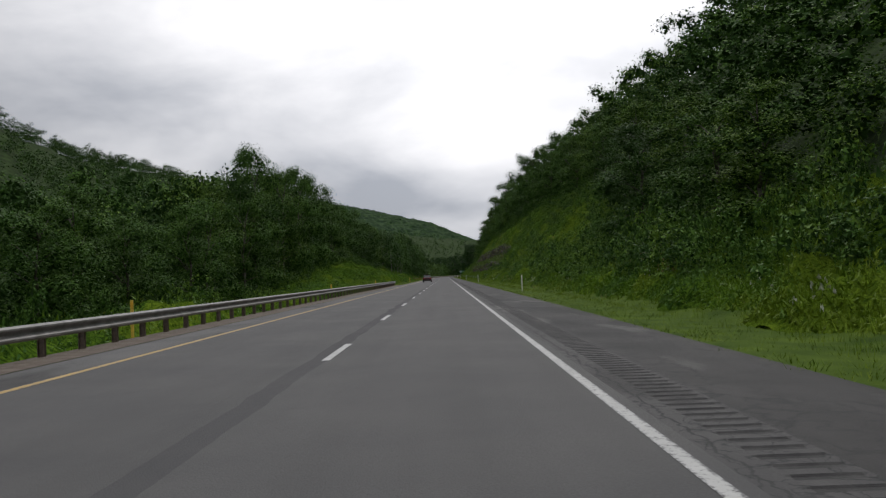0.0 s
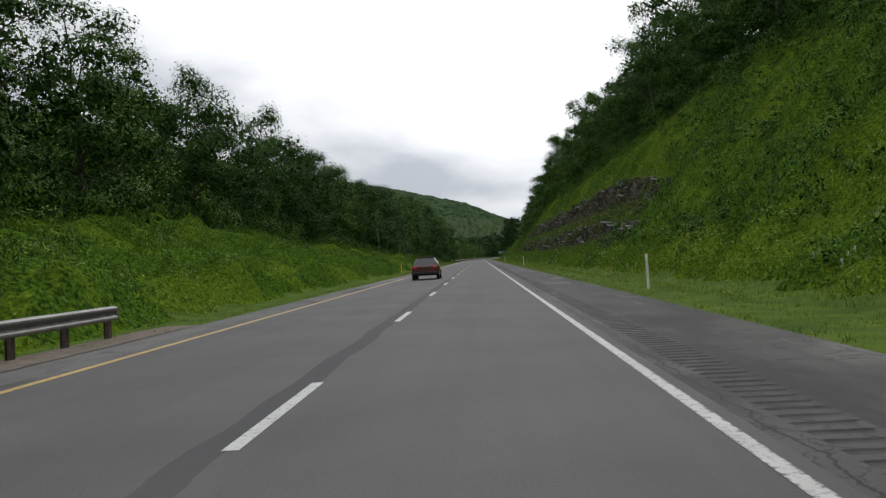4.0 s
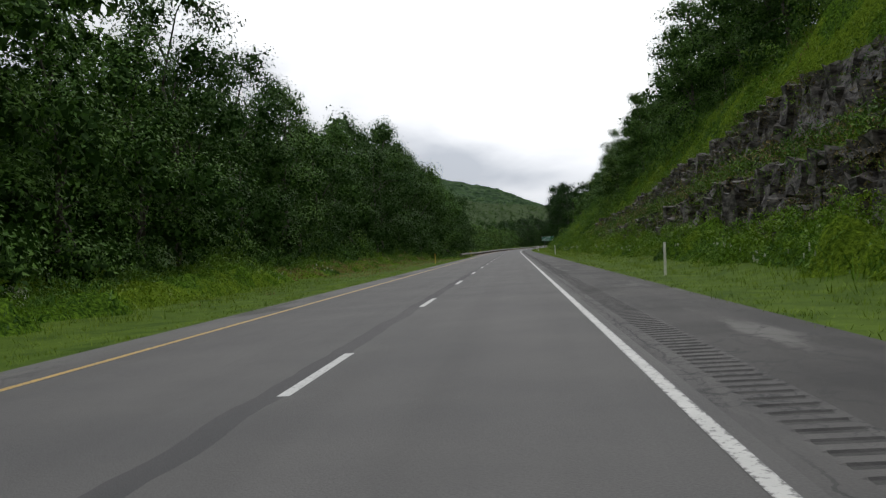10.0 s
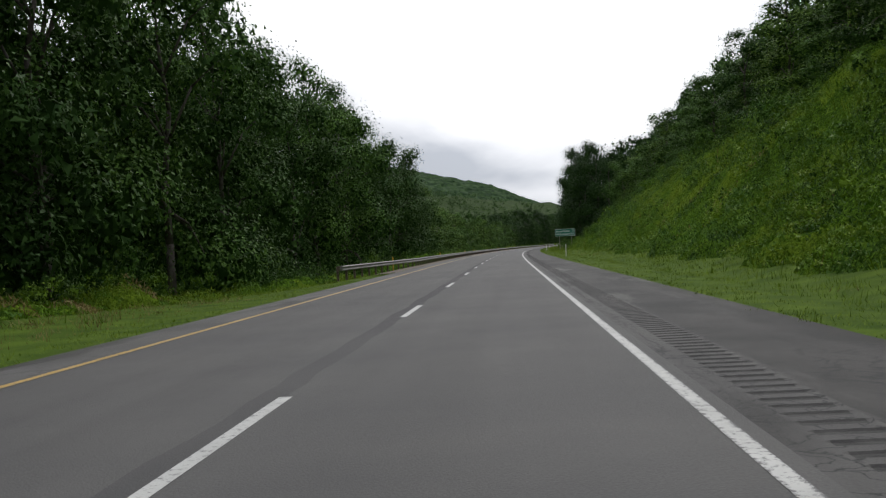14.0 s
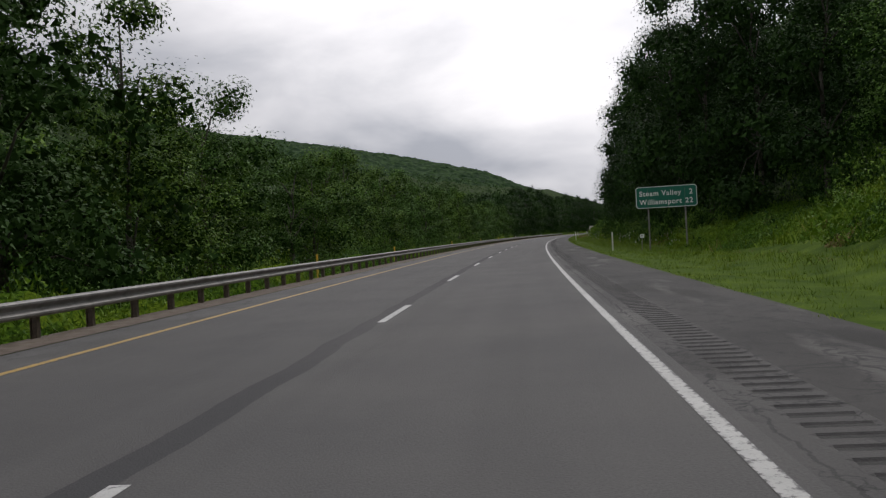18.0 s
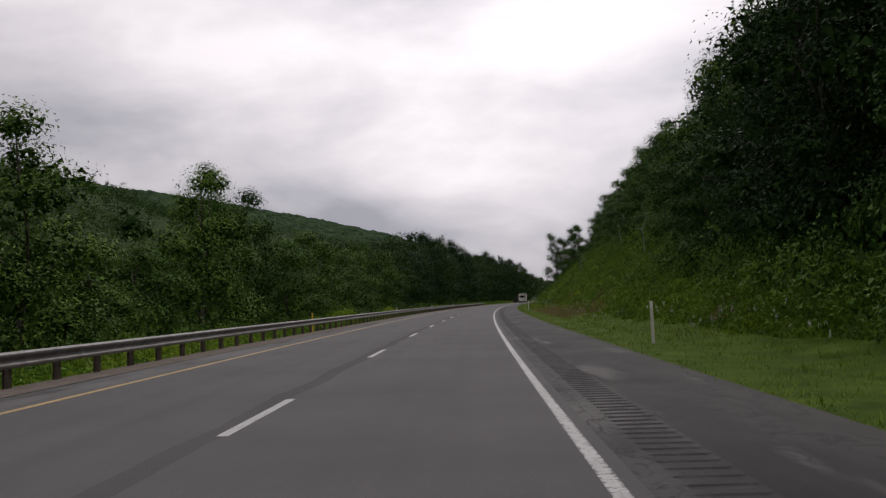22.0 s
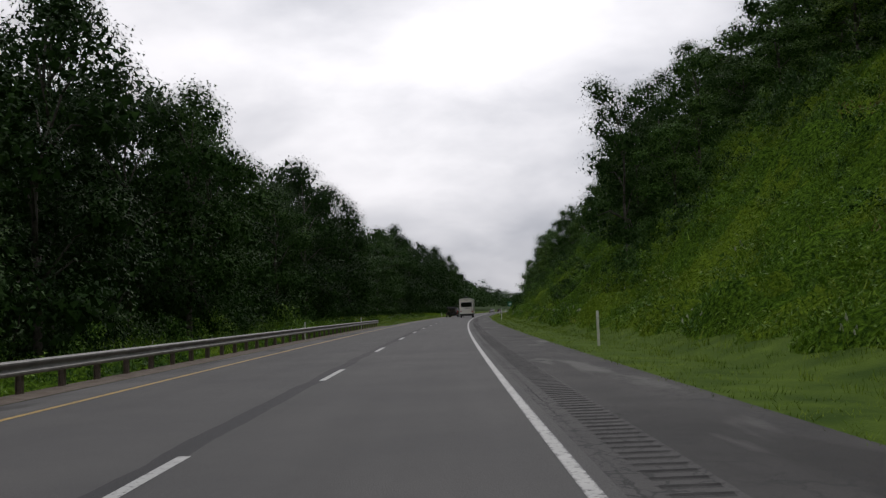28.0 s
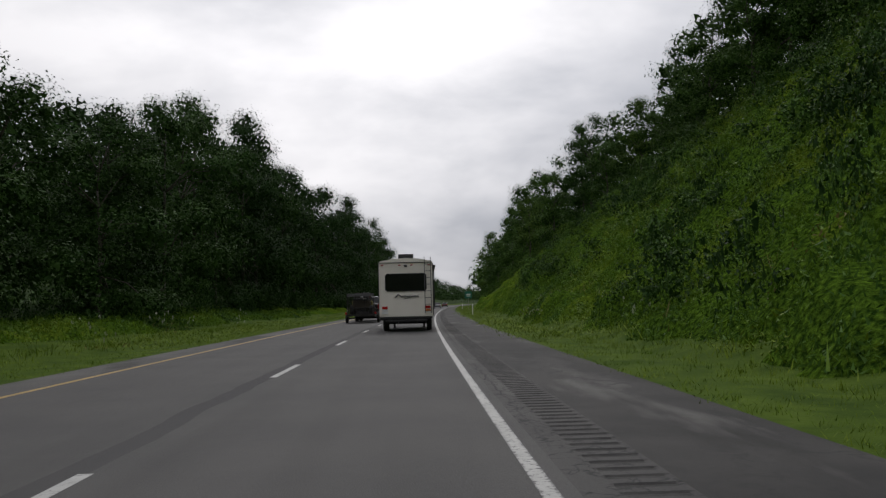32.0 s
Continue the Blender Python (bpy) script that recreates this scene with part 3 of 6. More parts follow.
# ================= road =================
road = ribbon("road", -390, 2390, 5.0, [-3.9, -2, 0, 2, 3.72], [0, 0, 0, 0, 0], ASPHALT)
tagged(road, "grey two-lane highway asphalt with dark filled seam", "road", kind="structure")
shoulder = ribbon("shoulder", -390, 2390, 5.0, [4.50, 5.4, 6.35], [0, -0.01, -0.03], SHOULDER)
tagged(shoulder, "dark cracked asphalt shoulder beside the lane", "shoulder", kind="structure")
ribbon("shoulder_joint", -390, 2390, 5.0, [3.72, 3.96], [0, 0], JOINT, shoulder)
left_shoulder = ribbon("shoulder", -390, 2390, 5.0, [-5.12, -4.5, -3.9], [-0.03, -0.01, 0.0], PALE_SHOULDER)
tagged(left_shoulder, "narrow grey asphalt shoulder beside the yellow line", "shoulder", kind="structure")


# rumble strip: milled grooves across the shoulder's inner edge
rs, rz, rm = [], [], []
pos_s = -20.0
while pos_s < 1180:
    for ds, z in ((0.0, 0.0), (0.03, -0.012), (0.12, -0.012), (0.15, 0.0)):
        rs.append(pos_s + ds)
        rz.append(z)
    pos_s += 0.285
rs = np.array(rs)
RL = [3.96, 4.01, 4.45, 4.50]
rv = np.zeros((len(rs), 4, 3))
ruv = np.zeros((len(rs), 4, 2))
for j, la in enumerate(RL):
    rv[:, j, 0], rv[:, j, 1] = along(rs, la)
    rv[:, j, 2] = np.array(rz) if j in (1, 2) else 0.0
    ruv[:, j, 0], ruv[:, j, 1] = la, rs
ri = np.arange(len(rs) - 1)[:, None] * 4 + np.arange(3)[None]
rf = np.stack([ri, ri + 1, ri + 5, ri + 4], -1).reshape(-1, 4)
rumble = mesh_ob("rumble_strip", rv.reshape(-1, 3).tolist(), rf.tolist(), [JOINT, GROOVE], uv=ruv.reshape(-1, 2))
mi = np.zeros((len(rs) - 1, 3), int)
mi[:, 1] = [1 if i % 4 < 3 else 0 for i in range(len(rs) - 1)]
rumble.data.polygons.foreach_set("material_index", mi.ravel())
rumble.parent = shoulder
rumble["label"] = "row of dark milled rumble grooves"
for a, b in ((-390, -20), (1180, 2390)):
    ribbon("shoulder_strip", a, b, 5.0, [3.96, 4.50], [0, 0], JOINT, shoulder)

edge_line = ribbon("edge_line", -390, 2390, 2.5, [3.452, 3.588], [0.004, 0.004], EDGE_PAINT, road, "worn white edge line")
ribbon("edge_line", -390, 2390, 2.5, [-3.835, -3.685], [0.004, 0.004], YELLOW_PAINT, road, "worn yellow edge line")
DASH0 = 13.6
first = None
for k in range(-4, 125):
    s = DASH0 + 12.19 * k
    if first is None:
        me = bpy.data.meshes.new("lane_dash")
        me.from_pydata([(-0.065, 0, 0), (0.065, 0, 0), (0.065, 1.6, 0), (0.065, 3.3, 0), (-0.065, 3.3, 0), (-0.065, 1.6, 0)], [], [(0, 1, 2, 5), (5, 2, 3, 4)])
        me.materials.append(WHITE_PAINT)
        first = me
    d = new("lane_dash", first)
    x, y = along(s, 0.0)
    d.parent = road
    d.matrix_world = pose(float(x), float(y), 0.004, 0, 0, -heading(s + 1.5))


# ================= foliage =================
def leaf_cloud(rng, centres, radii, per, size, flat=0.7, up=0.5, stand=0.0):
    """Leaf triangles in uneven clumps round the centres: points (n * 3, 3) and faces."""
    n = len(centres)
    c = np.repeat(centres, per, 0)
    r = np.repeat(radii, per)[:, None]
    d = rng.normal(size=(n * per, 3))
    d /= np.linalg.norm(d, axis=1)[:, None]
    d[:, 2] = np.where((d[:, 2] < -0.2) & (rng.random(n * per) < 0.55), -d[:, 2], d[:, 2])
    rad = rng.uniform(0.50, 1.08, (n * per, 1)) + (rng.random((n * per, 1)) < 0.12) * rng.uniform(0, 0.25, (n * per, 1))
    p = c + d * r * rad * np.array([1, 1, flat])
    nrm = d + rng.normal(scale=0.36, size=d.shape) + np.array([0, 0, up * 0.7])
    nrm /= np.linalg.norm(nrm, axis=1)[:, None]
    a = np.cross(nrm, rng.normal(size=d.shape))
    a /= np.linalg.norm(a, axis=1)[:, None] + 1e-9
    if stand:
        a = a + np.array([0, 0, stand])
        a /= np.linalg.norm(a, axis=1)[:, None]
    b = np.cross(nrm, a)
    sz = size * rng.uniform(0.6, 1.35, (n * per, 1))
    droop = np.array([0, 0, -0.2 * (1 - min(1, stand))]) * sz
    v = np.stack([p + a * sz * 0.75 + droop, p - a * sz * 0.45 + b * sz * 0.42, p - a * sz * 0.45 - b * sz * 0.42], 1).reshape(-1, 3)
    return v, np.arange(len(v)).reshape(-1, 3)


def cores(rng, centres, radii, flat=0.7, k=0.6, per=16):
    """Inner leaves and twigs that fill the clumps, mostly given a shade-dark colour: points and faces."""
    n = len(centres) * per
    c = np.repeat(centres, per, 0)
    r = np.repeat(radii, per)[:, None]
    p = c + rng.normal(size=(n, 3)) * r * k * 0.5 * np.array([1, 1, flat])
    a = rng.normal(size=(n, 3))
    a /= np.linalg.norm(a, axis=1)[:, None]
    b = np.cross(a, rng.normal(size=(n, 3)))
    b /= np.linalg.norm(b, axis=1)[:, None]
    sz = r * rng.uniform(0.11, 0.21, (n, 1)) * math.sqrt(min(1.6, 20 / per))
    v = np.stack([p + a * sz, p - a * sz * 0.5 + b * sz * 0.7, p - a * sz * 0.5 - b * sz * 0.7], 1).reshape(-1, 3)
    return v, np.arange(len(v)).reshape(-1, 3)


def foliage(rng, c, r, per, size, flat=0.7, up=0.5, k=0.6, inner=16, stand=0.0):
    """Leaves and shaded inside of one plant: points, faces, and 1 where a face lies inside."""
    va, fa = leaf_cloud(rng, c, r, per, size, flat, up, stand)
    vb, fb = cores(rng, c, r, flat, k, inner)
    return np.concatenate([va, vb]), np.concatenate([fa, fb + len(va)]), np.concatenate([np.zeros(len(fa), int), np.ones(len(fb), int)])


def tri_mesh(name, verts, faces, mats, index=None):
    n = len(faces)
    me = bpy.data.meshes.new(name)
    me.vertices.add(len(verts))
    me.vertices.foreach_set("co", np.ascontiguousarray(verts, np.float32).ravel())
    me.loops.add(n * 3)
    me.loops.foreach_set("vertex_index", np.ascontiguousarray(faces, np.int32).ravel())
    me.polygons.add(n)
    me.polygons.foreach_set("loop_start", np.arange(0, n * 3, 3, dtype=np.int32))
    me.polygons.foreach_set("loop_total", np.full(n, 3, np.int32))
    for m in mats:
        me.materials.append(m)
    if index is not None:
        me.polygons.foreach_set("material_index", np.asarray(index, np.int32))
    me.update()
    return me


def gather(name, mats, pieces):
    """One mesh from many (points, faces, material indices)."""
    at, vs, fs, ks = 0, [], [], []
    for v, f, k in pieces:
        vs.append(v)
        fs.append(f + at)
        ks.append(k)
        at += len(v)
    return tri_mesh(name, np.concatenate(vs), np.concatenate(fs), mats, np.concatenate(ks))


def crown_clumps(rng, height, wide, count, low=0.12, size=1.0):
    """Centres and sizes of the leaf clumps of one crown: an uneven egg of bulging boughs with shaded gaps between them."""
    mid, rz = height * (0.5 + low / 2), height * (0.5 - low / 2)
    c, r = [], []
    boughs = max(4, count // 5)
    for i in range(boughs):
        h = -0.9 + 1.8 * (i + rng.uniform(0.1, 0.9)) / boughs
        a, k = i * 2.4 + rng.normal(0, 0.4), rng.uniform(0.72, 1.0)
        fill = math.sqrt(max(0.08, 1 - h * h)) if h > -0.2 else 0.8 + 0.3 * (h + 1)
        for j in range(count // boughs + (i < count % boughs)):
            out = k * fill * (0.94 - 0.72 * rng.random() ** 1.5)
            aa, hh = a + rng.normal(0, 0.34), np.clip(h + rng.normal(0, 0.05) + 0.10 * (1 - out), -0.97, 0.98)
            c.append((wide * out * math.cos(aa), wide * out * math.sin(aa), mid + rz * hh))
            r.append(size * height * rng.uniform(0.055, 0.105) * (1.1 - 0.3 * max(h, 0)))
    return np.array(c), np.array(r)


def trunk_mesh(name, rng, height, centres, thick):
    """Tapered, slightly crooked trunk with limbs that reach into the crown."""
    bm = bmesh.new()
    pts = [Vector((0, 0, -0.6))]
    for i in range(1, 6):
        f = i / 5
        pts.append(Vector((rng.normal(0, 0.018) * height * f, rng.normal(0, 0.018) * height * f, height * 0.82 * f)))
    for i in range(5):
        tube(bm, pts[i], pts[i + 1], thick * (1 - 0.17 * i), thick * (1 - 0.17 * (i + 1)), 7)
    for c in centres[:: max(1, len(centres) // 12)]:
        f = min(0.9, max(0.2, c[2] / height - 0.14))
        base = pts[min(4, int(f / 0.82 * 5))].lerp(pts[min(5, int(f / 0.82 * 5) + 1)], 0.5)
        midp = base.lerp(Vector(c), 0.5) + Vector((0, 0, 0.04 * height))
        tube(bm, base, midp, thick * 0.35, thick * 0.22, 5)
        tube(bm, midp, c, thick * 0.22, thick * 0.06, 5)
    me = bpy.data.meshes.new(name)
    bm.to_mesh(me)
    bm.free()
    me.materials.append(BARK)
    me.shade_smooth()
    return me


KINDS = []
rng = np.random.default_rng(7)
# height, half width, clumps, leaves per clump, leaf size, foliage, lowest leaves
for hh, ww, nc, per, sz, mat, low in (
        (14.0, 4.6, 56, 230, 0.135, LEAF_DARK, 0.0), (14.0, 4.2, 54, 230, 0.135, LEAF_MID, 0.0), (15.0, 3.8, 54, 230, 0.135, LEAF_DARK, 0.03),
        (13.0, 4.8, 56, 230, 0.135, LEAF_MID, -0.04), (15.0, 3.5, 48, 210, 0.135, LEAF_LIGHT, 0.05), (14.0, 4.4, 56, 230, 0.135, LEAF_DARK, 0.02), (15.0, 4.6, 58, 230, 0.135, LEAF_SHADE_DARK, -0.02)):
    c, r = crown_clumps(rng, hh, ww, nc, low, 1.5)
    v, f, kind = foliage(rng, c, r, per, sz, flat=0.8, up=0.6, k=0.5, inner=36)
    # inner faces take the darker colour that stands for shade in the crown
    KINDS.append((trunk_mesh("trunk", rng, hh, c, 0.2), tri_mesh("crown", v, f, [mat, LEAF_CORE_SHADE], kind), hh))
TREE_LABELS = ["dark green broadleaf tree at the wood's edge", "mid-green broadleaf tree with full crown", "tall dark broadleaf tree with narrow crown",
               "rounded green tree with leaves to the ground", "light green slender tree beside the road", "dark tall tree with dense drooping foliage", "tall dense tree with leaves coloured dark for shade"]


def tree(s, lat, top, kind, group, wide=1.0):
    """A tree whose top reaches that height above the road."""
    z = float(land(s, lat))
    tm, cm, hh = KINDS[kind]
    k = max(2.5, top - z) / hh
    x, y = along(s, lat)
    e = thing("tree", TREE_LABELS[kind], "tree", group, at=pose(float(x), float(y), z, 0, 0, random.uniform(0, 360)))
    w = (0.45 * k + 0.55) * wide
    for nm, me in (("trunk", tm), ("crown", cm)):
        o = new(nm, me)
        o.parent = e
        o.scale = (w, w, k)
    return e


WOOD, WOOD_FINE, WOOD_FAR = [], [], []
for i in range(6):
    wr = np.random.default_rng(40 + i)
    c, r = crown_clumps(wr, 14.0, 4.6, 20, 0.08)
    WOOD.append(foliage(wr, c, r * 1.95, 36, 0.30, flat=0.8, up=0.6, k=0.5, inner=12))
    c, r = crown_clumps(wr, 14.0, 4.4, 32, 0.04)
    WOOD_FINE.append(foliage(wr, c, r * 1.65, 54, 0.21, flat=0.8, up=0.6, k=0.5, inner=14))
    c, r = crown_clumps(wr, 14.0, 5.0, 8, 0.2)
    WOOD_FAR.append(foliage(wr, c, r * 2.2, 18, 0.66, flat=0.8, up=0.7, k=0.8, inner=7))


def woods(name, spots, label, forms=WOOD, shades=(0, 0, 1, 1, 2)):
    """Many crowns away from the road, joined."""
    r = np.random.default_rng(len(spots))
    out = []
    for s, lat, h in spots:
        t, f, core = forms[r.integers(6)]
        a = r.uniform(0, 6.28)
        k = h / 14.0
        w = 0.45 * k + 0.55
        x, y = along(s, lat)
        ca, sa = math.cos(a) * w, math.sin(a) * w
        q = np.empty_like(t)
        q[:, 0] = t[:, 0] * ca - t[:, 1] * sa + float(x)
        q[:, 1] = t[:, 0] * sa + t[:, 1] * ca + float(y)
        q[:, 2] = t[:, 2] * k + float(land(s, lat))
        # stretches of wood whose shade is put into the leaf colour
        in_shade = s > 785 and lat < 0 and lat > -80 or 562 < s < 690 and 0 < lat < 60
        out.append((q, f, np.where(core == 1, 3, r.choice((0, 4, 4) if in_shade else shades))))
    return tagged(new(name, gather(name, [LEAF_DARK, LEAF_MID, LEAF_LIGHT, LEAF_CORE_SHADE, LEAF_SHADE_DARK], out)), label, "woods", kind="stuff")


# how high the tops of the woods reach: trees on the right, tops above the road on the left
R_TALL = ([-60, 85, 120, 180, 215, 260, 330, 365, 390, 420, 448, 473, 505, 540, 556, 567, 585, 610, 640, 660, 680, 840, 900, 1000, 1060, 1100, 1150, 1300],
          [9, 9, 11.5, 12, 15, 16.5, 17, 15.5, 14, 12.5, 11, 8.5, 9.5, 12, 14, 17.5, 20.5, 20.5, 20, 17.5, 13, 12.5, 14, 15, 17, 20, 18, 15])
L_TOP = ([-60, 68, 85, 100, 110, 125, 145, 160, 185, 200, 215, 235, 250, 265, 290, 320, 340, 365, 378, 395, 440, 460, 490, 515, 526, 535, 552, 565, 580, 610, 640, 665,
          680, 740, 765, 790, 806, 830, 846, 880, 895, 905, 920, 926, 935, 950, 965, 980, 1010, 1046, 1150, 1500],
         [8, 8.5, 12.5, 14, 16, 18, 21.5, 20, 18, 19.5, 18, 16.5, 17, 15.5, 17, 19, 18, 16.5, 16.5, 20, 23, 22, 21.5, 20, 18.5, 14.5, 11, 10, 9.5, 10, 9, 8,
          9.5, 8, 11, 13.5, 14, 18.5, 20.5, 18.5, 20.5, 23, 21, 17, 15.5, 16, 18.5, 21.5, 24, 23, 22, 16])


def left_kind(s):
    """Which trees line the left: mixed at first, young and light in the middle, tall and coloured shade-dark at the
    end.
    """
    if s < 250:
        return random.choice([0, 1, 1, 3, 3, 4])
    if s < 540:
        return random.choice([0, 1, 2, 5, 0, 3])
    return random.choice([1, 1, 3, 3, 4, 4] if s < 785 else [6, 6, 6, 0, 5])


random.seed(11)
behind = []
s = -20.0
while s < 1150:
    step = 6.8 if s < 1000 else 11.0
    e = float(np.interp(s, *L_EDGE))
    top = float(np.interp(s, *L_TOP))
    tree(s + random.uniform(-2, 2), -e - random.uniform(-0.8, 2.2), top * (random.uniform(0.72, 0.98) if not 545 < s < 785 else random.uniform(0.5, 1.12)), left_kind(s), "trees along the left of the road")
    for off in (4.8,):
        sp, lat = s + random.uniform(-2, 5), -e - off - random.uniform(0, 2)
        behind.append((sp, lat, max(5.0, top * (random.uniform(0.86, 1.04) if not 545 < s < 785 else 0.85 + 0.3 * float(wave(s, 0.0, 9.0, 2.0))) - float(land(sp, lat)))))
    e = float(np.interp(s, *R_EDGE))
    g = float(land(s, e + 1))
    hgt = float(np.interp(s, *R_TALL))
    # right-hand trees from 562 to 668 get shade-dark leaves
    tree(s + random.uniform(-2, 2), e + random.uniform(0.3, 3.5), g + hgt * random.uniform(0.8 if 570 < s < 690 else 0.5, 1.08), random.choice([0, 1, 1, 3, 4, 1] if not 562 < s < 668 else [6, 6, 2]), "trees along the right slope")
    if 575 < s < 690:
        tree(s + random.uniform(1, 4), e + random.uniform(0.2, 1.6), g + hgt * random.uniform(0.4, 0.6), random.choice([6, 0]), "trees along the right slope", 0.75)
    sp, lat = s + random.uniform(-2, 5), e + random.uniform(4, 7)
    behind.append((sp, lat, hgt * random.uniform(0.7, 1.0)))
    s += step
for sp, la, tp, k in ((852, 15.5, 18.5, 2), (857, 17.5, 17.0, 0), (847, 18.0, 13.5, 3), (861, 20.5, 21.0, 0), (853, 21.5, 20.0, 3), (866, 20.0, 15.0, 1), (688, -17.0, 11.6, 1), (692, -16.0, 10.4, 0), (688, 21.0, 19.0, 4), (700, 19.5, 15.0, 4), (103, -21.0, 17.5, 3), (111, -22.5, 18.5, 1), (119, -20.5, 16.5, 3)):
    tree(sp, la, tp, k, "single trees beside the road", 0.8)
distant = []
s = 1150.0
while s < 2000:
    for lat in (-15, -22, -31, 15, 21, 29, 38):
        distant.append((s + random.uniform(-4, 4), lat + random.uniform(-2, 2), random.uniform(11, 17)))
    s += 13.0
woods("woods", distant, "far woods closing the view along the road", forms=WOOD_FAR)
woods("woods", behind, "second row of broadleaf trees behind the roadside trees", forms=WOOD_FINE)

spots = []
s = -40.0
while s < 1420:
    e = float(np.interp(s, *L_EDGE)) + 15
    top = float(np.interp(s, *L_TOP))
    for row in range(3):
        lat = -(e - 4 + row * 8.5 + random.uniform(-2, 2))
        sp = s + random.uniform(-3, 3)
        spots.append((sp, lat, max(5.0, top * (random.uniform(0.88, 1.05) if not 545 < s < 785 else 0.85 + 0.25 * float(wave(s, lat, 14.0, 7.0))) - float(land(sp, lat)))))
    s += 9.5
woods("woods", spots, "dense green broadleaf woods behind the roadside trees")
spots, high = [], []
s = -40.0
while s < 1400:
    e = float(np.interp(s, *R_EDGE)) + 13
    for row in range(8):
        lat = e - 3 + row * (6.8 + row * 0.8) + random.uniform(-2, 2)
        (spots if row < 4 else high).append((s + random.uniform(-3.5, 3.5), lat, random.choice([random.uniform(6, 10), random.uniform(9, 14)]) * float(np.interp(s, [180, 230, 400, 450, 540, 580, 740, 780], [1, 1.3, 1.3, 1, 1, 1.5, 1.4, 1]))))
    s += 9.0
woods("woods", spots, "dense green broadleaf woods covering the steep slope", shades=(0, 1, 1, 1, 2))
woods("woods", high, "green broadleaf woods high on the steep slope", forms=WOOD_FAR, shades=(0, 0, 1, 1))
spots = []
for _ in range(3000):
    s = random.triangular(120, 2250, 600)
    lat = -random.uniform(105, 290 if s < 900 else 430)
    spots.append((s, lat, random.uniform(8, 13)))
woods("woods", spots, "hazy green woods on the far ridge across the valley", forms=WOOD_FAR, shades=(0, 0, 0, 1))


# ================= undergrowth =================
def scatter(name, spots, templates, mats, label, category, lift=0.0):
    """Joined plants: spots of (s, lat, width, height, kind), and the height of their roots where they cling to rock."""
    r = np.random.default_rng(len(spots) + 5)
    spots = np.asarray(spots, float)
    x, y = along(spots[:, 0], spots[:, 1])
    z = land(spots[:, 0], spots[:, 1]) if spots.shape[1] == 5 else spots[:, 5]
    if lift:
        z = z + lift * growth(spots[:, 0], spots[:, 1])
    out = []
    a = r.uniform(0, 6.28, len(spots))
    pick = r.integers(0, len(templates), len(spots))
    for i in range(len(spots)):
        t, f, core = templates[pick[i]]
        w, h = spots[i, 2], spots[i, 3]
        ca, sa = math.cos(a[i]) * w, math.sin(a[i]) * w
        q = np.empty_like(t)
        q[:, 0] = t[:, 0] * ca - t[:, 1] * sa + x[i]
        q[:, 1] = t[:, 0] * sa + t[:, 1] * ca + y[i]
        q[:, 2] = t[:, 2] * h + z[i] - 0.03
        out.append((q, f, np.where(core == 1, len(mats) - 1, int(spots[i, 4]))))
    return tagged(new(name, gather(name, mats, out)), label, category, kind="stuff")


def weed_template(seed, n=46):
    """A stand of small upright leaves, one metre high and about one metre wide, with a rounded, uneven top."""
    r = np.random.default_rng(seed)
    a, q = r.uniform(0, 6.28, n), 0.6 * np.sqrt(r.uniform(0, 1, n))
    top = (1 - 0.8 * q * q) * (0.75 + 0.25 * np.sin(a * 2 + seed))
    p = np.stack([q * np.cos(a), q * np.sin(a), top * (1 - 0.8 * r.uniform(0, 1, n) ** 1.6)], -1)
    return small_leaves(r, p, 0.06)


def small_leaves(r, p, size):
    """One small upright leaf at each point: points, faces and material indices."""
    n = len(p)
    up = r.normal(0, 0.55, (n, 3)) + np.array([0, 0, 0.8])
    up *= size * r.uniform(0.6, 1.4, (n, 1)) / np.linalg.norm(up, axis=1)[:, None]
    t = r.uniform(0, 6.28, n)
    side = np.stack([np.cos(t), np.sin(t), r.normal(0, 0.4, n)], -1) * size * r.uniform(0.28, 0.48, (n, 1))
    v = np.stack([p - up - side, p - up + side, p + up], 1).reshape(-1, 3)
    return v, np.arange(3 * n).reshape(-1, 3), np.zeros(n, int)


def bush_template(seed):
    """A bush one metre high and two wide."""
    r = np.random.default_rng(seed)
    n = 8
    a, q, h = r.uniform(0, 6.28, n), np.sqrt(r.uniform(0, 1, n)), r.uniform(0.12, 0.85, n)
    c = np.stack([0.8 * q * np.cos(a) * (1.1 - 0.5 * h), 0.8 * q * np.sin(a) * (1.1 - 0.5 * h), h], -1)
    return foliage(r, c, r.uniform(0.22, 0.36, n), 36, 0.056, k=0.5, inner=7)


def mound_template(seed):
    """A low leafy mound of weeds one metre high and two wide."""
    r = np.random.default_rng(seed)
    a, q = r.uniform(0, 6.28, 6), np.sqrt(r.uniform(0, 1, 6))
    c = np.stack([0.75 * q * np.cos(a), 0.75 * q * np.sin(a), 0.75 - 0.5 * q * q], -1)
    return foliage(r, c, r.uniform(0.26, 0.42, 6), 38, 0.058, k=0.5, inner=5, stand=0.7)


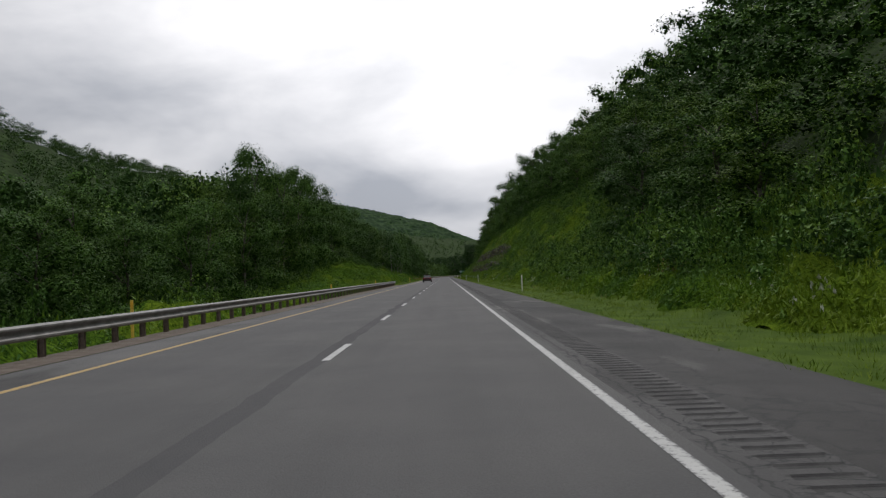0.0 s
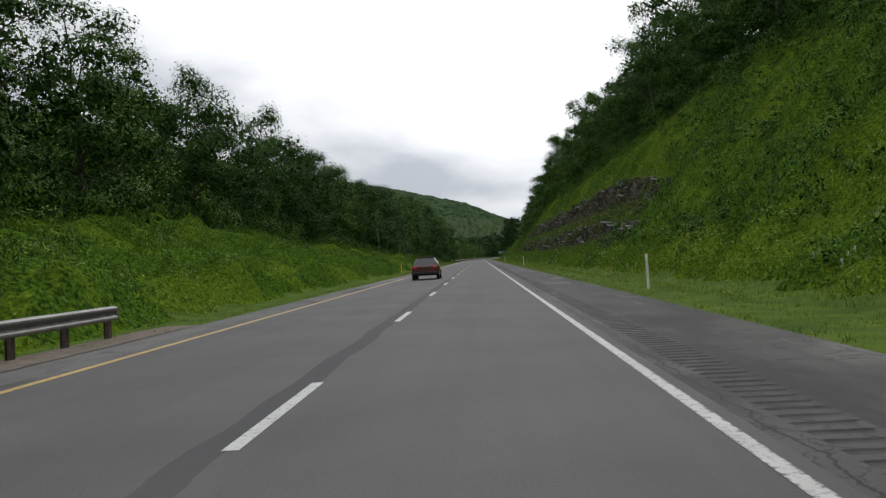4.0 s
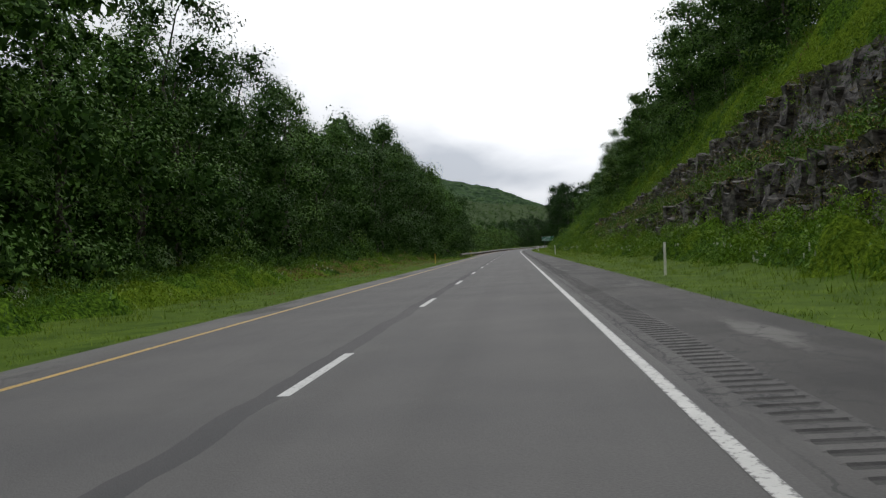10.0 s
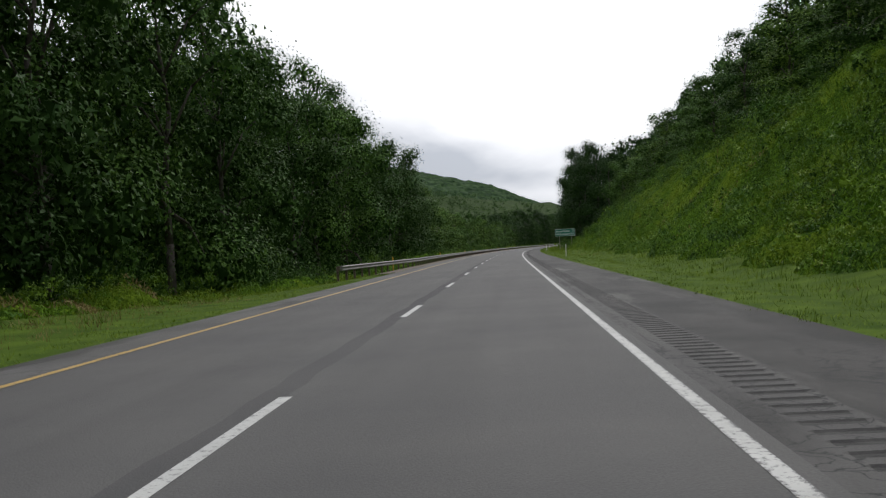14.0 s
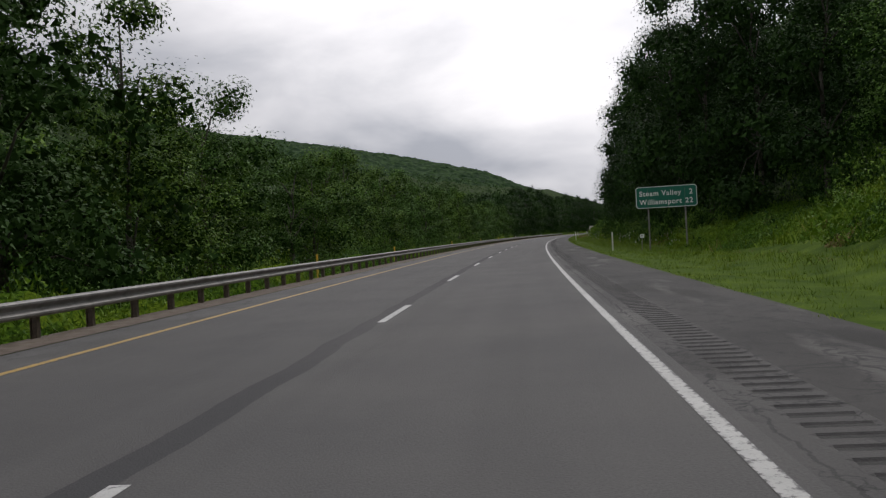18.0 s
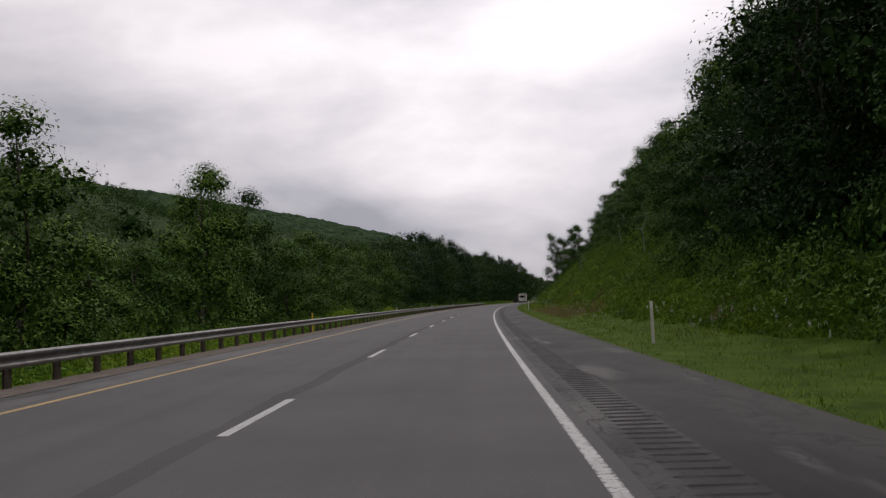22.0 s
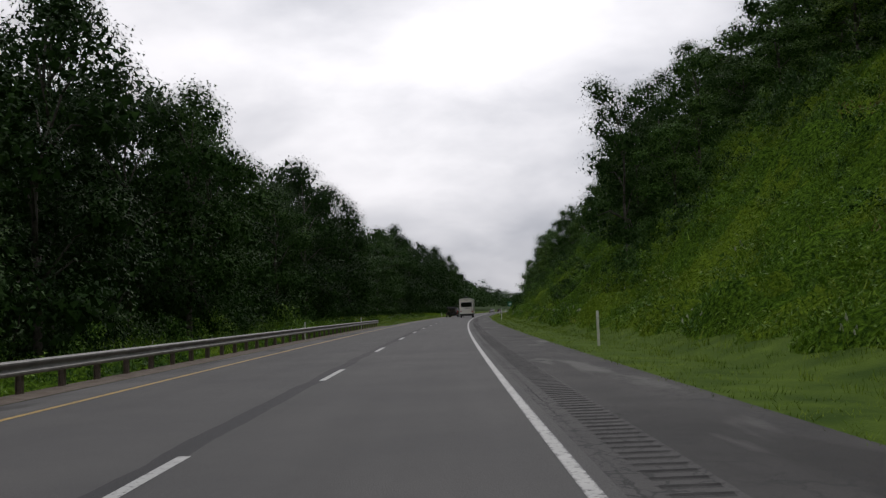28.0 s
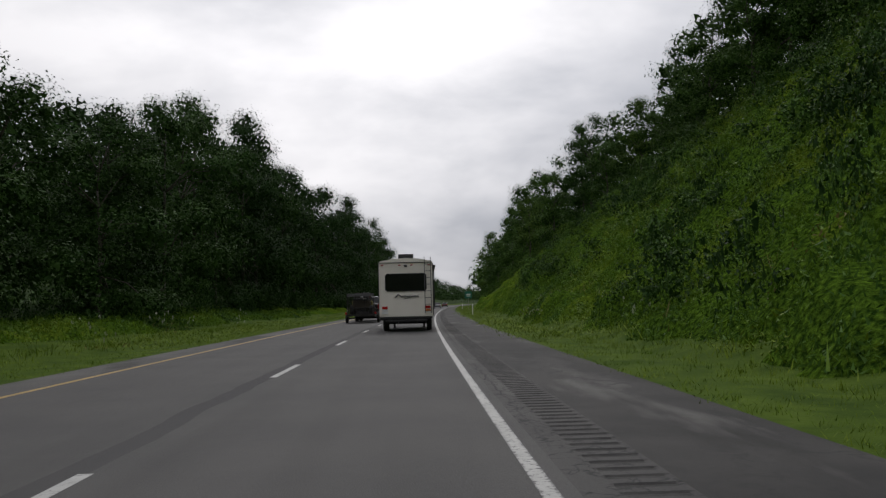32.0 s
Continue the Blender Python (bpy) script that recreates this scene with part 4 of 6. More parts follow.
def blades(seed, n, lean, width, spread):
    """A tuft of grass one metre high."""
    r = np.random.default_rng(seed)
    p = np.stack([r.normal(0, spread, n), r.normal(0, spread, n), np.zeros(n)], -1)
    a = r.uniform(0, 6.28, n)
    side = np.stack([np.cos(a), np.sin(a), np.zeros(n)], -1) * width
    out = np.stack([-np.sin(a), np.cos(a), np.zeros(n)], -1) * r.uniform(0.4, 1.0, (n, 1)) * lean
    tip = p + out + np.stack([np.zeros(n), np.zeros(n), r.uniform(0.55, 1.1, n)], -1)
    return np.stack([p - side, p + side, tip], 1).reshape(-1, 3), np.arange(3 * n).reshape(-1, 3), np.zeros(n, int)


WEEDS = [weed_template(200 + i) for i in range(8)]
BUSHES = [bush_template(300 + i) for i in range(6)]
MOUNDS = [mound_template(350 + i) for i in range(6)]
TUFTS = [blades(400 + i, 11, 0.8, 0.05, 0.9) for i in range(6)]
TALL = [blades(420 + i, 14, 0.5, 0.022, 0.5) for i in range(6)]


def rocky(s):
    """How much of the cut face is bare rock at s."""
    return float(np.interp(s, [178, 192, 330, 415, 425], [0, 1, 1, 0.55, 0]))


random.seed(21)
grass, weeds, bush, mounds = [], [], [], []
# mown verge: short tufts, thickest beside the pavement
for _ in range(42000):
    s = random.uniform(-8, 960)
    if random.random() < 0.58:
        lat = 6.42 + 5.2 * random.random() ** 1.3
    else:
        lat = -5.3 - 5.0 * random.random() ** 1.3
        if (s < 132 or 462 < s < 876) and lat > -5.75:
            continue
    dry = 340 < s < 430 and lat < -7.2 and random.random() < 0.75 or 690 < s < 735 and 8 < lat < 10.5 and random.random() < 0.7
    grass.append((s, lat, random.uniform(0.10, 0.2), random.uniform(0.06, 0.14) * (1.6 if abs(lat) > 8 else 1), 1 if dry else 0))
for _ in range(5200):
    s = random.uniform(930, 1220)
    lat = random.choice([-1, 1]) * random.uniform(6.4, 10)
    grass.append((s, lat, random.uniform(0.3, 0.5), random.uniform(0.12, 0.25), 0))
scatter("grass", grass, TUFTS, [GRASS, STRAW, GRASS], "short green roadside grass with dry patches", "grass")
tall = []
for _ in range(7000):
    s = random.uniform(-5, 960)
    right = random.random() < 0.5
    lat = random.uniform(9.4, 14.0) if right else -random.uniform(8.0, 13.5)
    dry = (not right and 335 < s < 435 and random.random() < 0.6) or (right and 685 < s < 740 and random.random() < 0.6) or random.random() < 0.06
    tall.append((s, lat, random.uniform(0.35, 0.7), random.uniform(0.14, 0.3) if dry else random.uniform(0.18, 0.42), 1 if dry else 0))
for _ in range(700):
    s = random.uniform(688, 738)
    tall.append((s, random.uniform(8.3, 11.8), random.uniform(0.35, 0.6), random.uniform(0.2, 0.42), 1))
scatter("tall_grass", tall, TALL, [GRASS, STRAW, GRASS], "tall green and straw-coloured grass", "grass")

# weeds on banks and slopes: an uneven, leafy blanket, thick with small upright leaves
LATTICE = np.random.default_rng(90).random((256, 256))


def lumps(s, lat, size, seed):
    """Smooth random unevenness between 0 and 1, with lumps of that size in metres."""
    u, v = np.asarray(s) / size + seed * 17.3, np.asarray(lat) / size + seed * 5.1
    i, j = np.floor(u).astype(int), np.floor(v).astype(int)
    f, g = u - i, v - j
    f, g = f * f * (3 - 2 * f), g * g * (3 - 2 * g)

    def at(di, dj):
        return LATTICE[(i + di) % 256, (j + dj) % 256]
    return (at(0, 0) * (1 - f) + at(1, 0) * f) * (1 - g) + (at(0, 1) * (1 - f) + at(1, 1) * f) * g


R_MOWN = ([0, 180, 430, 520, 545, 640, 660, 760, 830, 1100], [9.4, 10.2, 10.5, 10.5, 13.0, 11.0, 10.6, 11.3, 9.8, 9.5])
L_MOWN = ([0, 130, 150, 260, 330, 430, 470, 860, 890, 1100], [6.9, 7.2, 7.6, 8.0, 10.5, 11.5, 7.0, 7.2, 11.0, 10.5])


def growth(s, lat):
    """How high the weeds stand at a place."""
    d = np.where(lat > 0, lat - np.interp(s, *R_MOWN), -lat - np.interp(s, *L_MOWN))
    d = d + 1.6 * (lumps(s, lat, 1.9, 4) - 0.5)
    h = 0.12 + 2.1 * lumps(s, lat, 3.2, 1) * lumps(s, lat, 1.4, 2) + 0.34 * lumps(s, lat, 0.8, 3)
    tall = np.where(lat > 0, np.interp(s, [0, 420, 460, 545, 640, 700, 760], [1.0, 0.9, 0.8, 0.5, 0.7, 0.9, 1.15]), np.interp(s, [0, 140, 160, 300, 340, 440, 480, 860, 890], [1, 1, 1.1, 1.1, 0.7, 0.5, 1.0, 1.0, 0.5]))
    bare = (lat > 13.0) & (lat < 16.9) & (s > 184) & (s < 422)
    h = h * (0.55 + 0.9 * lumps(s, lat, 7.0, 11)) + np.where(lat > 0, 1.3, 0.5) * np.clip(lumps(s, lat, 5.0, 12) - 0.62, 0, 1) * 2.2 * np.clip(d / 3, 0, 1)
    return np.where(bare, 0.0, np.clip(d / 0.9, 0, 1)) * tall * h


def plant_kind(s, lat):
    """Which weeds grow at a place: 0 broad green, 1 grassy, 2 light, 3 darker, 4 straw, 5 dark shrubs."""
    n = lumps(s, lat, 5.0, 6) * 0.7 + lumps(s, lat, 1.4, 7) * 0.3
    n = n + np.where((lat > 0) & (s > 684) & (s < 815), 0.14, 0.0)
    k = np.where(n < 0.36, 3, np.where(n < 0.52, 0, np.where(n < 0.64, 2, 1)))
    k = np.where(lumps(s, lat, 5.0, 12) + 0.12 * lumps(s, lat, 0.9, 13) > 0.76, 5, k)
    dry = (lat > 0) & (s > 684) & (s < 742) & (lat < 12.2) | (lat > 0) & (lumps(s, lat, 4.0, 9) > 0.9) | (lat < 0) & (s > 335) & (s < 435) & (lat > -13)
    return np.where(dry & (lumps(s, lat, 1.1, 8) > 0.45), 4, k)


def blanket(name, side, count, label):
    r = np.random.default_rng(95 + side)
    st = np.arange(-12.0, 1060.0, 0.5)
    edge, mown = (R_EDGE, R_MOWN) if side > 0 else (L_EDGE, L_MOWN)
    rows = 34 if side > 0 else 22
    f = np.linspace(0, 1, rows) ** 1.25
    lo, hi = np.interp(st, *mown) - 0.6, np.interp(st, *edge) + 2.5
    lat = side * (lo[:, None] + (hi - lo)[:, None] * f[None]) + r.uniform(-0.12, 0.12, (len(st), rows))
    ss = st[:, None] + r.uniform(-0.15, 0.15, (len(st), rows))
    g = growth(ss, lat)
    z = land(ss, lat) + g * 0.72 - 0.06 + np.where(g > 0.1, r.uniform(-0.07, 0.07, g.shape), -0.05)
    x, y = along(ss, lat)
    v = np.stack([x, y, z], -1).reshape(-1, 3)
    i = (np.arange(len(st) - 1)[:, None] * rows + np.arange(rows - 1)[None]).ravel()
    quad = np.stack([i, i + 1, i + rows, i + 1, i + rows + 1, i + rows], -1).reshape(-1, 3) if side < 0 else np.stack([i, i + rows, i + 1, i + 1, i + rows, i + rows + 1], -1).reshape(-1, 3)
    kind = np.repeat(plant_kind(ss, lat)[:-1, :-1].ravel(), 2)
    # sheet below the leaves, coloured with the shade between them
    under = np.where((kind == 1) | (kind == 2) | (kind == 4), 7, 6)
    # leaves over the blanket, thickest near the road
    sp = r.uniform(-8, 1000, count)
    lo, hi = np.interp(sp, *mown) - 0.4, np.interp(sp, *edge) + 1.0
    lp = side * (lo + (hi - lo) * r.random(count) ** 1.5)
    gp = growth(sp, lp)
    keep = gp > 0.06
    sp, lp, gp = sp[keep], lp[keep], gp[keep]
    x, y = along(sp, lp)
    p = np.stack([x, y, land(sp, lp) + gp * (0.62 + 0.45 * r.random(len(sp))) - 0.02], -1)
    lv, lf, _ = small_leaves(r, p, 0.09)
    me = gather(name, [WEED, GRASS, LEAF_LIGHT, LEAF_MID, STRAW, LEAF_DARK, THICKET_SHADE, PALE_THICKET_SHADE], [(v, quad, under), (lv, lf, plant_kind(sp, lp))])
    return tagged(new(name, me), label, "weeds", kind="stuff")


blanket("weeds", 1, 620000, "dense green weeds and wildflowers covering the slope")
blanket("weeds", -1, 330000, "lush green weeds on the bank beside the woods")

# taller stands and long grass on banks and slopes
long_grass = []
s = -10.0
while s < 1080:
    dens = 1.0 if s < 960 else 0.5
    e = float(np.interp(s, *R_EDGE))
    # where mowing stops on the right
    w0 = float(np.interp(s, *R_MOWN))
    n = int((e + 2 - w0) * 0.28 * dens) + 1
    for _ in range(n):
        lat = w0 + (e + 2 - w0) * random.random() ** 1.35
        k = rocky(s)
        if k > 0.3 and (13.4 < lat < 14.4 or 15.6 < lat < 16.6) and random.random() < 0.4 * k:
            continue
        big = random.random() < 0.12
        patch = float(wave(s, lat, 5.5, 2.0)) + random.uniform(-0.45, 0.45)
        weeds.append((s + random.uniform(-0.6, 0.6), lat, random.uniform(0.8, 1.5) * (1.5 if big else 1), (0.75 + 0.35 * patch) * random.uniform(0.7, 1.15) * (1.6 if big else 1),
                      4 if random.random() < 0.03 else 1 if patch < -0.35 else 0 if patch < 0.2 else 2 if patch < 0.6 else 3))
    for _ in range(int((e - w0) * 0.5 * dens) + 1):
        lat = w0 + (e - w0) * random.random() ** 1.2
        if lat < 12.5 and random.random() < 0.75:
            continue
        if rocky(s) < 0.3 or lat < 13 or lat > 17:
            long_grass.append((s + random.uniform(-0.6, 0.6), lat, random.uniform(0.6, 1.3), random.uniform(0.45, 0.95), 1 if random.random() < 0.05 else 0 if wave(s, lat, 7.0, 5.0) > -0.2 else 2))
    # plants hanging on the ledges of the rock cut
    if rocky(s) > 0.3:
        for _ in range(9):
            lat = random.choice([random.uniform(13.2, 14.3), random.uniform(15.2, 16.5)])
            if wave(s, lat * 4, 7.0, 9.0) > -0.25:
                weeds.append((s + random.uniform(-0.6, 0.6), lat - 0.25, random.uniform(1.0, 1.9), random.uniform(0.5, 1.2), random.choice([5, 5, 5, 4, 3, 0])))
        for _ in range(5):
            weeds.append((s + random.uniform(-0.6, 0.6), random.uniform(14.0, 15.5), random.uniform(1.4, 2.2), random.uniform(0.9, 1.7), random.choice([2, 3, 3, 4, 0])))
        for _ in range(2):
            weeds.append((s + random.uniform(-0.5, 0.5), random.uniform(16.35, 17.0), random.uniform(1.2, 1.8), random.uniform(0.6, 1.0), random.choice([0, 1, 2])))
    le = float(np.interp(s, *L_EDGE))
    l0 = float(np.interp(s, *L_MOWN))
    if 470 < s < 872:
        for _ in range(2):
            weeds.append((s + random.uniform(-0.6, 0.6), -random.uniform(6.9, 9.0), random.uniform(0.7, 1.2), random.uniform(0.7, 1.35), random.choice([0, 2, 2, 3])))
    n = int((le + 1 - l0) * 0.25 * dens) + 1
    for _ in range(n):
        lat = -(l0 + (le + 1 - l0) * random.random())
        weeds.append((s + random.uniform(-0.6, 0.6), lat, random.uniform(0.8, 1.4), random.uniform(0.5, 1.15), random.choices([0, 1, 2, 3, 4], [3, 3, 3, 2, 0.2])[0]))
    s += 1.0
for _ in range(260):
    q = random.gauss(0, 1)
    weeds.append((906 + 6 * q, 16.5 + random.gauss(0, 2.0), random.uniform(0.8, 1.4), random.uniform(0.5, 1.1), random.choice([4, 5, 5, 1])))
scatter("long_grass", long_grass, TALL, [GRASS, STRAW, WEED, GRASS], "long green grass covering the banks", "grass")
scatter("weeds", weeds, WEEDS, [WEED, GRASS, LEAF_LIGHT, LEAF_MID, STRAW, BROWN, LEAF_CORE_SHADE], "taller green and brown weeds on banks and ledges", "weeds")

# growth clinging to the joints of the rock cut
cling = []
for _ in range(5200):
    s, f = random.uniform(188, 424), random.random()
    l0, l1 = random.choice([(13.35, 14.35), (15.5, 16.6)])
    if wave(s, f * 9 + l0, 6.0, 9.0) + random.uniform(-0.4, 0.4) < -0.15:
        continue
    zb, zt = float(land(s, l0 - 0.3)), float(land(s, l1 + 0.1))
    cling.append((s, l0 + (l1 - l0) * f - random.uniform(0.05, 0.35), random.uniform(0.7, 1.5), random.uniform(0.4, 0.9), random.choice([0, 0, 0, 1, 2, 2, 3]), zb + (zt - zb) * f - 0.3))
scatter("rock_plants", cling, WEEDS, [BROWN, STRAW, WEED, LEAF_MID, LEAF_CORE_SHADE], "brown and green growth clinging to the rock face", "plants")

# bushes at the foot of the woods, on the slopes and behind the rail
s = -15.0
while s < 1150:
    le = float(np.interp(s, *L_EDGE))
    for _ in range(3):
        # past 785 these bushes take leaves darkened for shade as well
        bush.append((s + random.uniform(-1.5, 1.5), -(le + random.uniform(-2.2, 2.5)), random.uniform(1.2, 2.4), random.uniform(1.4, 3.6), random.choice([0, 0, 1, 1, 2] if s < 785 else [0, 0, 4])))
    if s < 120 or 470 < s < 860:
        bush.append((s + random.uniform(-1.5, 1.5), -random.uniform(8.5, le - 1), random.uniform(1.0, 1.8), random.uniform(1.2, 2.6), random.choice([1, 1, 2, 2])))
    e = float(np.interp(s, *R_EDGE))
    for _ in range(3):
        bush.append((s + random.uniform(-1.5, 1.5), e + random.uniform(-2.5, 3.0), random.uniform(1.2, 2.4), random.uniform(1.4, 3.4), random.choice([0, 1, 1, 2])))
    if e > 17:
        bush.append((s + random.uniform(-1.5, 1.5), random.uniform(17 if rocky(s) else 12.5, e), random.uniform(0.7, 1.6), random.uniform(0.8, 2.0), random.choice([2, 2, 3])))
    if 90 < s < 440 or 640 < s < 1000:
        for _ in range(9 if s > 420 else 6):
            lat = float(np.interp(s, [90, 830, 1000], [10.5, 11.0, 10.2])) + random.random() ** 1.2 * ((e - 11) if rocky(s) < 0.3 else 2.6)
            if wave(s, lat, 6.0, 3.0) > -0.35:
                mounds.append((s + random.uniform(-1.7, 1.7), lat, random.uniform(0.6, 1.5), random.uniform(0.6, 1.6), random.choice([0, 1, 1, 1, 2])))
    if 640 < s < 1010 or 425 < s < 540:
        for _ in range(5):
            lat = 11.5 + (e - 11.5) * random.random()
            if wave(s, lat, 8.0, 6.0) > 0.05:
                mounds.append((s + random.uniform(-1.7, 1.7), lat, random.uniform(1.0, 2.0), random.uniform(1.1, 2.3), random.choice([0, 0, 3, 3, 1])))
    if 125 < s < 440:
        for _ in range(7 if s < 270 else 3):
            lo = 8.6 if s < 270 else 11.0
            mounds.append((s + random.uniform(-1.7, 1.7), -(lo + (le - lo) * random.random()), random.uniform(0.6, 1.3), random.uniform(0.6, 1.5), random.choice([0, 0, 1, 3, 3])))
    if 20 < s < 190:
        for _ in range(8):
            bush.append((s + random.uniform(-1.7, 1.7), 11.2 + (e - 10.8) * random.random(), random.uniform(0.7, 1.9), random.uniform(0.9, 2.6), random.choice([0, 1, 1, 2, 2])))
    if 690 < s < 1000 or 425 < s < 545:
        for _ in range(2):
            bush.append((s + random.uniform(-1.7, 1.7), 12.5 + (e - 12.5) * random.random(), random.uniform(0.6, 1.5), random.uniform(0.8, 2.2), random.choice([0, 0, 1, 2])))
    if 570 < s < 700:
        for _ in range(3):
            bush.append((s + random.uniform(-1.7, 1.7), e - random.uniform(0.5, 2.2), random.uniform(1.0, 1.6), random.uniform(1.2, 2.4), random.choice([1, 2, 2])))
    if 0 < s < 95:
        bush.append((s, random.uniform(10.5, 15), random.uniform(1.2, 2.2), random.uniform(1.5, 3.2), random.choice([0, 1, 2])))
    s += 3.4
# dark shrubs in knots over the last slope, with lighter ones round them
knot = random.Random(5)
for _ in range(60):
    s0, f0 = knot.uniform(838, 1010), knot.random()
    e = float(np.interp(s0, *R_EDGE))
    l0 = 12.0 + (e - 12.5) * f0
    for _ in range(knot.randint(2, 6)):
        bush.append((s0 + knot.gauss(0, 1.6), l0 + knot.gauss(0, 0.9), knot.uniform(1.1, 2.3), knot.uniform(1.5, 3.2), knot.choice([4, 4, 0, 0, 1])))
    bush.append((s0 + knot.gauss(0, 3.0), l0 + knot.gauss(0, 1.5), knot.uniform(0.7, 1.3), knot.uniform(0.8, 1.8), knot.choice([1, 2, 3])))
scatter("bushes", bush, BUSHES, [LEAF_DARK, LEAF_MID, LEAF_LIGHT, WEED, LEAF_SHADE_DARK, LEAF_CORE_SHADE], "green bushes along the foot of the woods", "bushes", 0.5)

scatter("weed_mounds", mounds, MOUNDS, [LEAF_LIGHT, WEED, GRASS, LEAF_MID, WEED], "leafy green weed mounds on the open slope", "weeds", 0.6)

# wildflower heads above the weeds
random.seed(51)
heads = []
for _ in range(260):
    s = random.uniform(560, 970) if random.random() < 0.7 else random.uniform(0, 420)
    heads.append((s, random.uniform(8.6, 15.0) if random.random() < 0.75 else -random.uniform(7.5, 11), random.uniform(0.18, 0.32), random.uniform(0.9, 1.25), 0))
HEADS = []
for i in range(4):
    hr = np.random.default_rng(600 + i)
    c = np.stack([hr.normal(0, 1.2, 5), hr.normal(0, 1.2, 5), hr.uniform(0.5, 0.95, 5)], -1)
    HEADS.append((*leaf_cloud(hr, c, np.full(5, 0.16), 5, 0.16, flat=0.25, up=1.5), np.zeros(25, int)))
scatter("wildflowers", heads, HEADS, [FLOWER, FLOWER], "pale wildflower heads among the weeds", "flowers")


def sapling(s, lat, height):
    """A thin pale stem with a few high leaves, at the wood's edge."""
    x, y = along(s, lat)
    e = thing("sapling", "thin pale bare-stemmed young tree", "tree", "pale saplings", at=pose(float(x), float(y), float(land(s, lat)), random.uniform(-4, 4), random.uniform(-4, 4), random.uniform(0, 360)))
    bm = bmesh.new()
    p = Vector((0, 0, -0.3))
    for i in range(5):
        q = Vector((random.uniform(-0.12, 0.12) * i, random.uniform(-0.12, 0.12) * i, height * (i + 1) / 5))
        tube(bm, p, q, 0.075 - 0.012 * i, 0.063 - 0.012 * i, 6)
        if i > 1:
            for _ in range(3):
                tip = q + Vector((random.uniform(-0.9, 0.9), random.uniform(-0.9, 0.9), random.uniform(0.2, 0.9)))
                tube(bm, q, tip, 0.02, 0.006, 4)
        p = q
    part("trunk", bm, PALE_BARK, e)
    r = np.random.default_rng(int(s * 10))
    c = np.stack([r.normal(0, 0.7, 14), r.normal(0, 0.7, 14), r.uniform(0.5, 1.0, 14) * height], -1)
    o = new("crown", tri_mesh("crown", *leaf_cloud(r, c, np.full(14, 0.4), 26, 0.13), [LEAF_MID]))
    o.parent = e


random.seed(61)
for sp in (282, 284, 287, 289, 293, 296, 301, 306, 248, 254):
    sapling(sp + random.uniform(-1, 1), -random.uniform(12.8, 14.6), random.uniform(6, 9))
for sp, la in ((715, 19.0), (742, 20.5), (776, 17.5), (905, 20.0), (922, 24.0)):
    sapling(sp, la, random.uniform(4, 6))
flower_bush = [(304, -12.8, 1.0, 1.6, 0), (311, -13.0, 0.7, 1.2, 0), (262, -13.2, 0.8, 1.2, 0), (668, -9.5, 0.7, 1.1, 0)]
scatter("flowering_bushes", flower_bush, BUSHES, [FLOWER, LEAF_LIGHT], "small bushes covered in pale blossom", "bushes")

# ================= rock cut =================
cut = thing("rock_face", "dark jointed shale rock face with grassy ledges", "rock face", kind="structure")
stone_meshes = []
for i in range(10):
    r = random.Random(500 + i)
    bm = bmesh.new()
    bmesh.ops.create_cube(bm, size=1.0)
    bmesh.ops.subdivide_edges(bm, edges=bm.edges[:], cuts=1, use_grid_fill=True)
    for v in bm.verts:
        v.co += Vector((r.uniform(-0.17, 0.17), r.uniform(-0.15, 0.15), r.uniform(-0.1, 0.1)))
    me = bpy.data.meshes.new("stone")
    bm.to_mesh(me)
    bm.free()
    me.materials.append(ROCK)
    stone_meshes.append(me)
stone_v, stone_f = [], []
for me in stone_meshes:
    stone_v.append(np.array([v.co[:] for v in me.vertices]))
    stone_f.append(np.array([p.vertices[:] for p in me.polygons]))
random.seed(31)
rest_v, rest_f, count, made = [], [], 0, 0
s = 180.0
while s < 424:
    wide = random.uniform(0.4, 1.25)
    k = rocky(s)
    for l0, z0, l1, z1 in ((13.35, 0.4, 14.35, 4.0), (15.5, 4.6, 16.6, 8.0)):
        zb = float(land(s, l0 - 0.3)) - 0.1
        zt = float(land(s, l1 + 0.1)) * random.uniform(0.96, 1.0)
        z = zb
        jut = random.uniform(-0.35, 0.4)
        if zt - zb < 0.8:
            continue
        while z < zt:
            hgt = random.uniform(0.25, 0.9) if random.random() < 0.6 else random.uniform(0.9, 2.2)
            hgt = min(hgt, max(0.25, zt - z + 0.1))
            f = min(1.0, (z + hgt / 2 - zb) / max(0.5, zt - zb))
            if random.random() < 0.88 * (0.55 + 0.45 * k):
                lat = l0 + (l1 - l0) * f + 0.30 - jut - random.uniform(-0.08, 0.14)
                x, y = along(s + wide / 2, lat)
                m = pose(float(x), float(y), z + hgt / 2, random.uniform(-9, 9), random.uniform(-7, 7), -heading(s) + random.uniform(-14, 14)) @ Matrix.Diagonal((1.1, wide * 1.06, hgt * 1.05, 1))
                i = random.randrange(10)
                if 196 <= s <= 262 and made < 290:
                    o = new("stone", stone_meshes[i])
                    o.parent = cut
                    o.matrix_world = m
                    made += 1
                else:
                    mm = np.array(m)
                    rest_f.append(stone_f[i] + count)
                    v = stone_v[i] @ mm[:3, :3].T + mm[:3, 3]
                    rest_v.append(v)
                    count += len(v)
            z += hgt
    s += wide
rest = mesh_ob("stones", np.concatenate(rest_v).tolist(), np.concatenate(rest_f).tolist(), ROCK, cut, "jointed dark rock blocks")
rest["kind"] = "stuff"


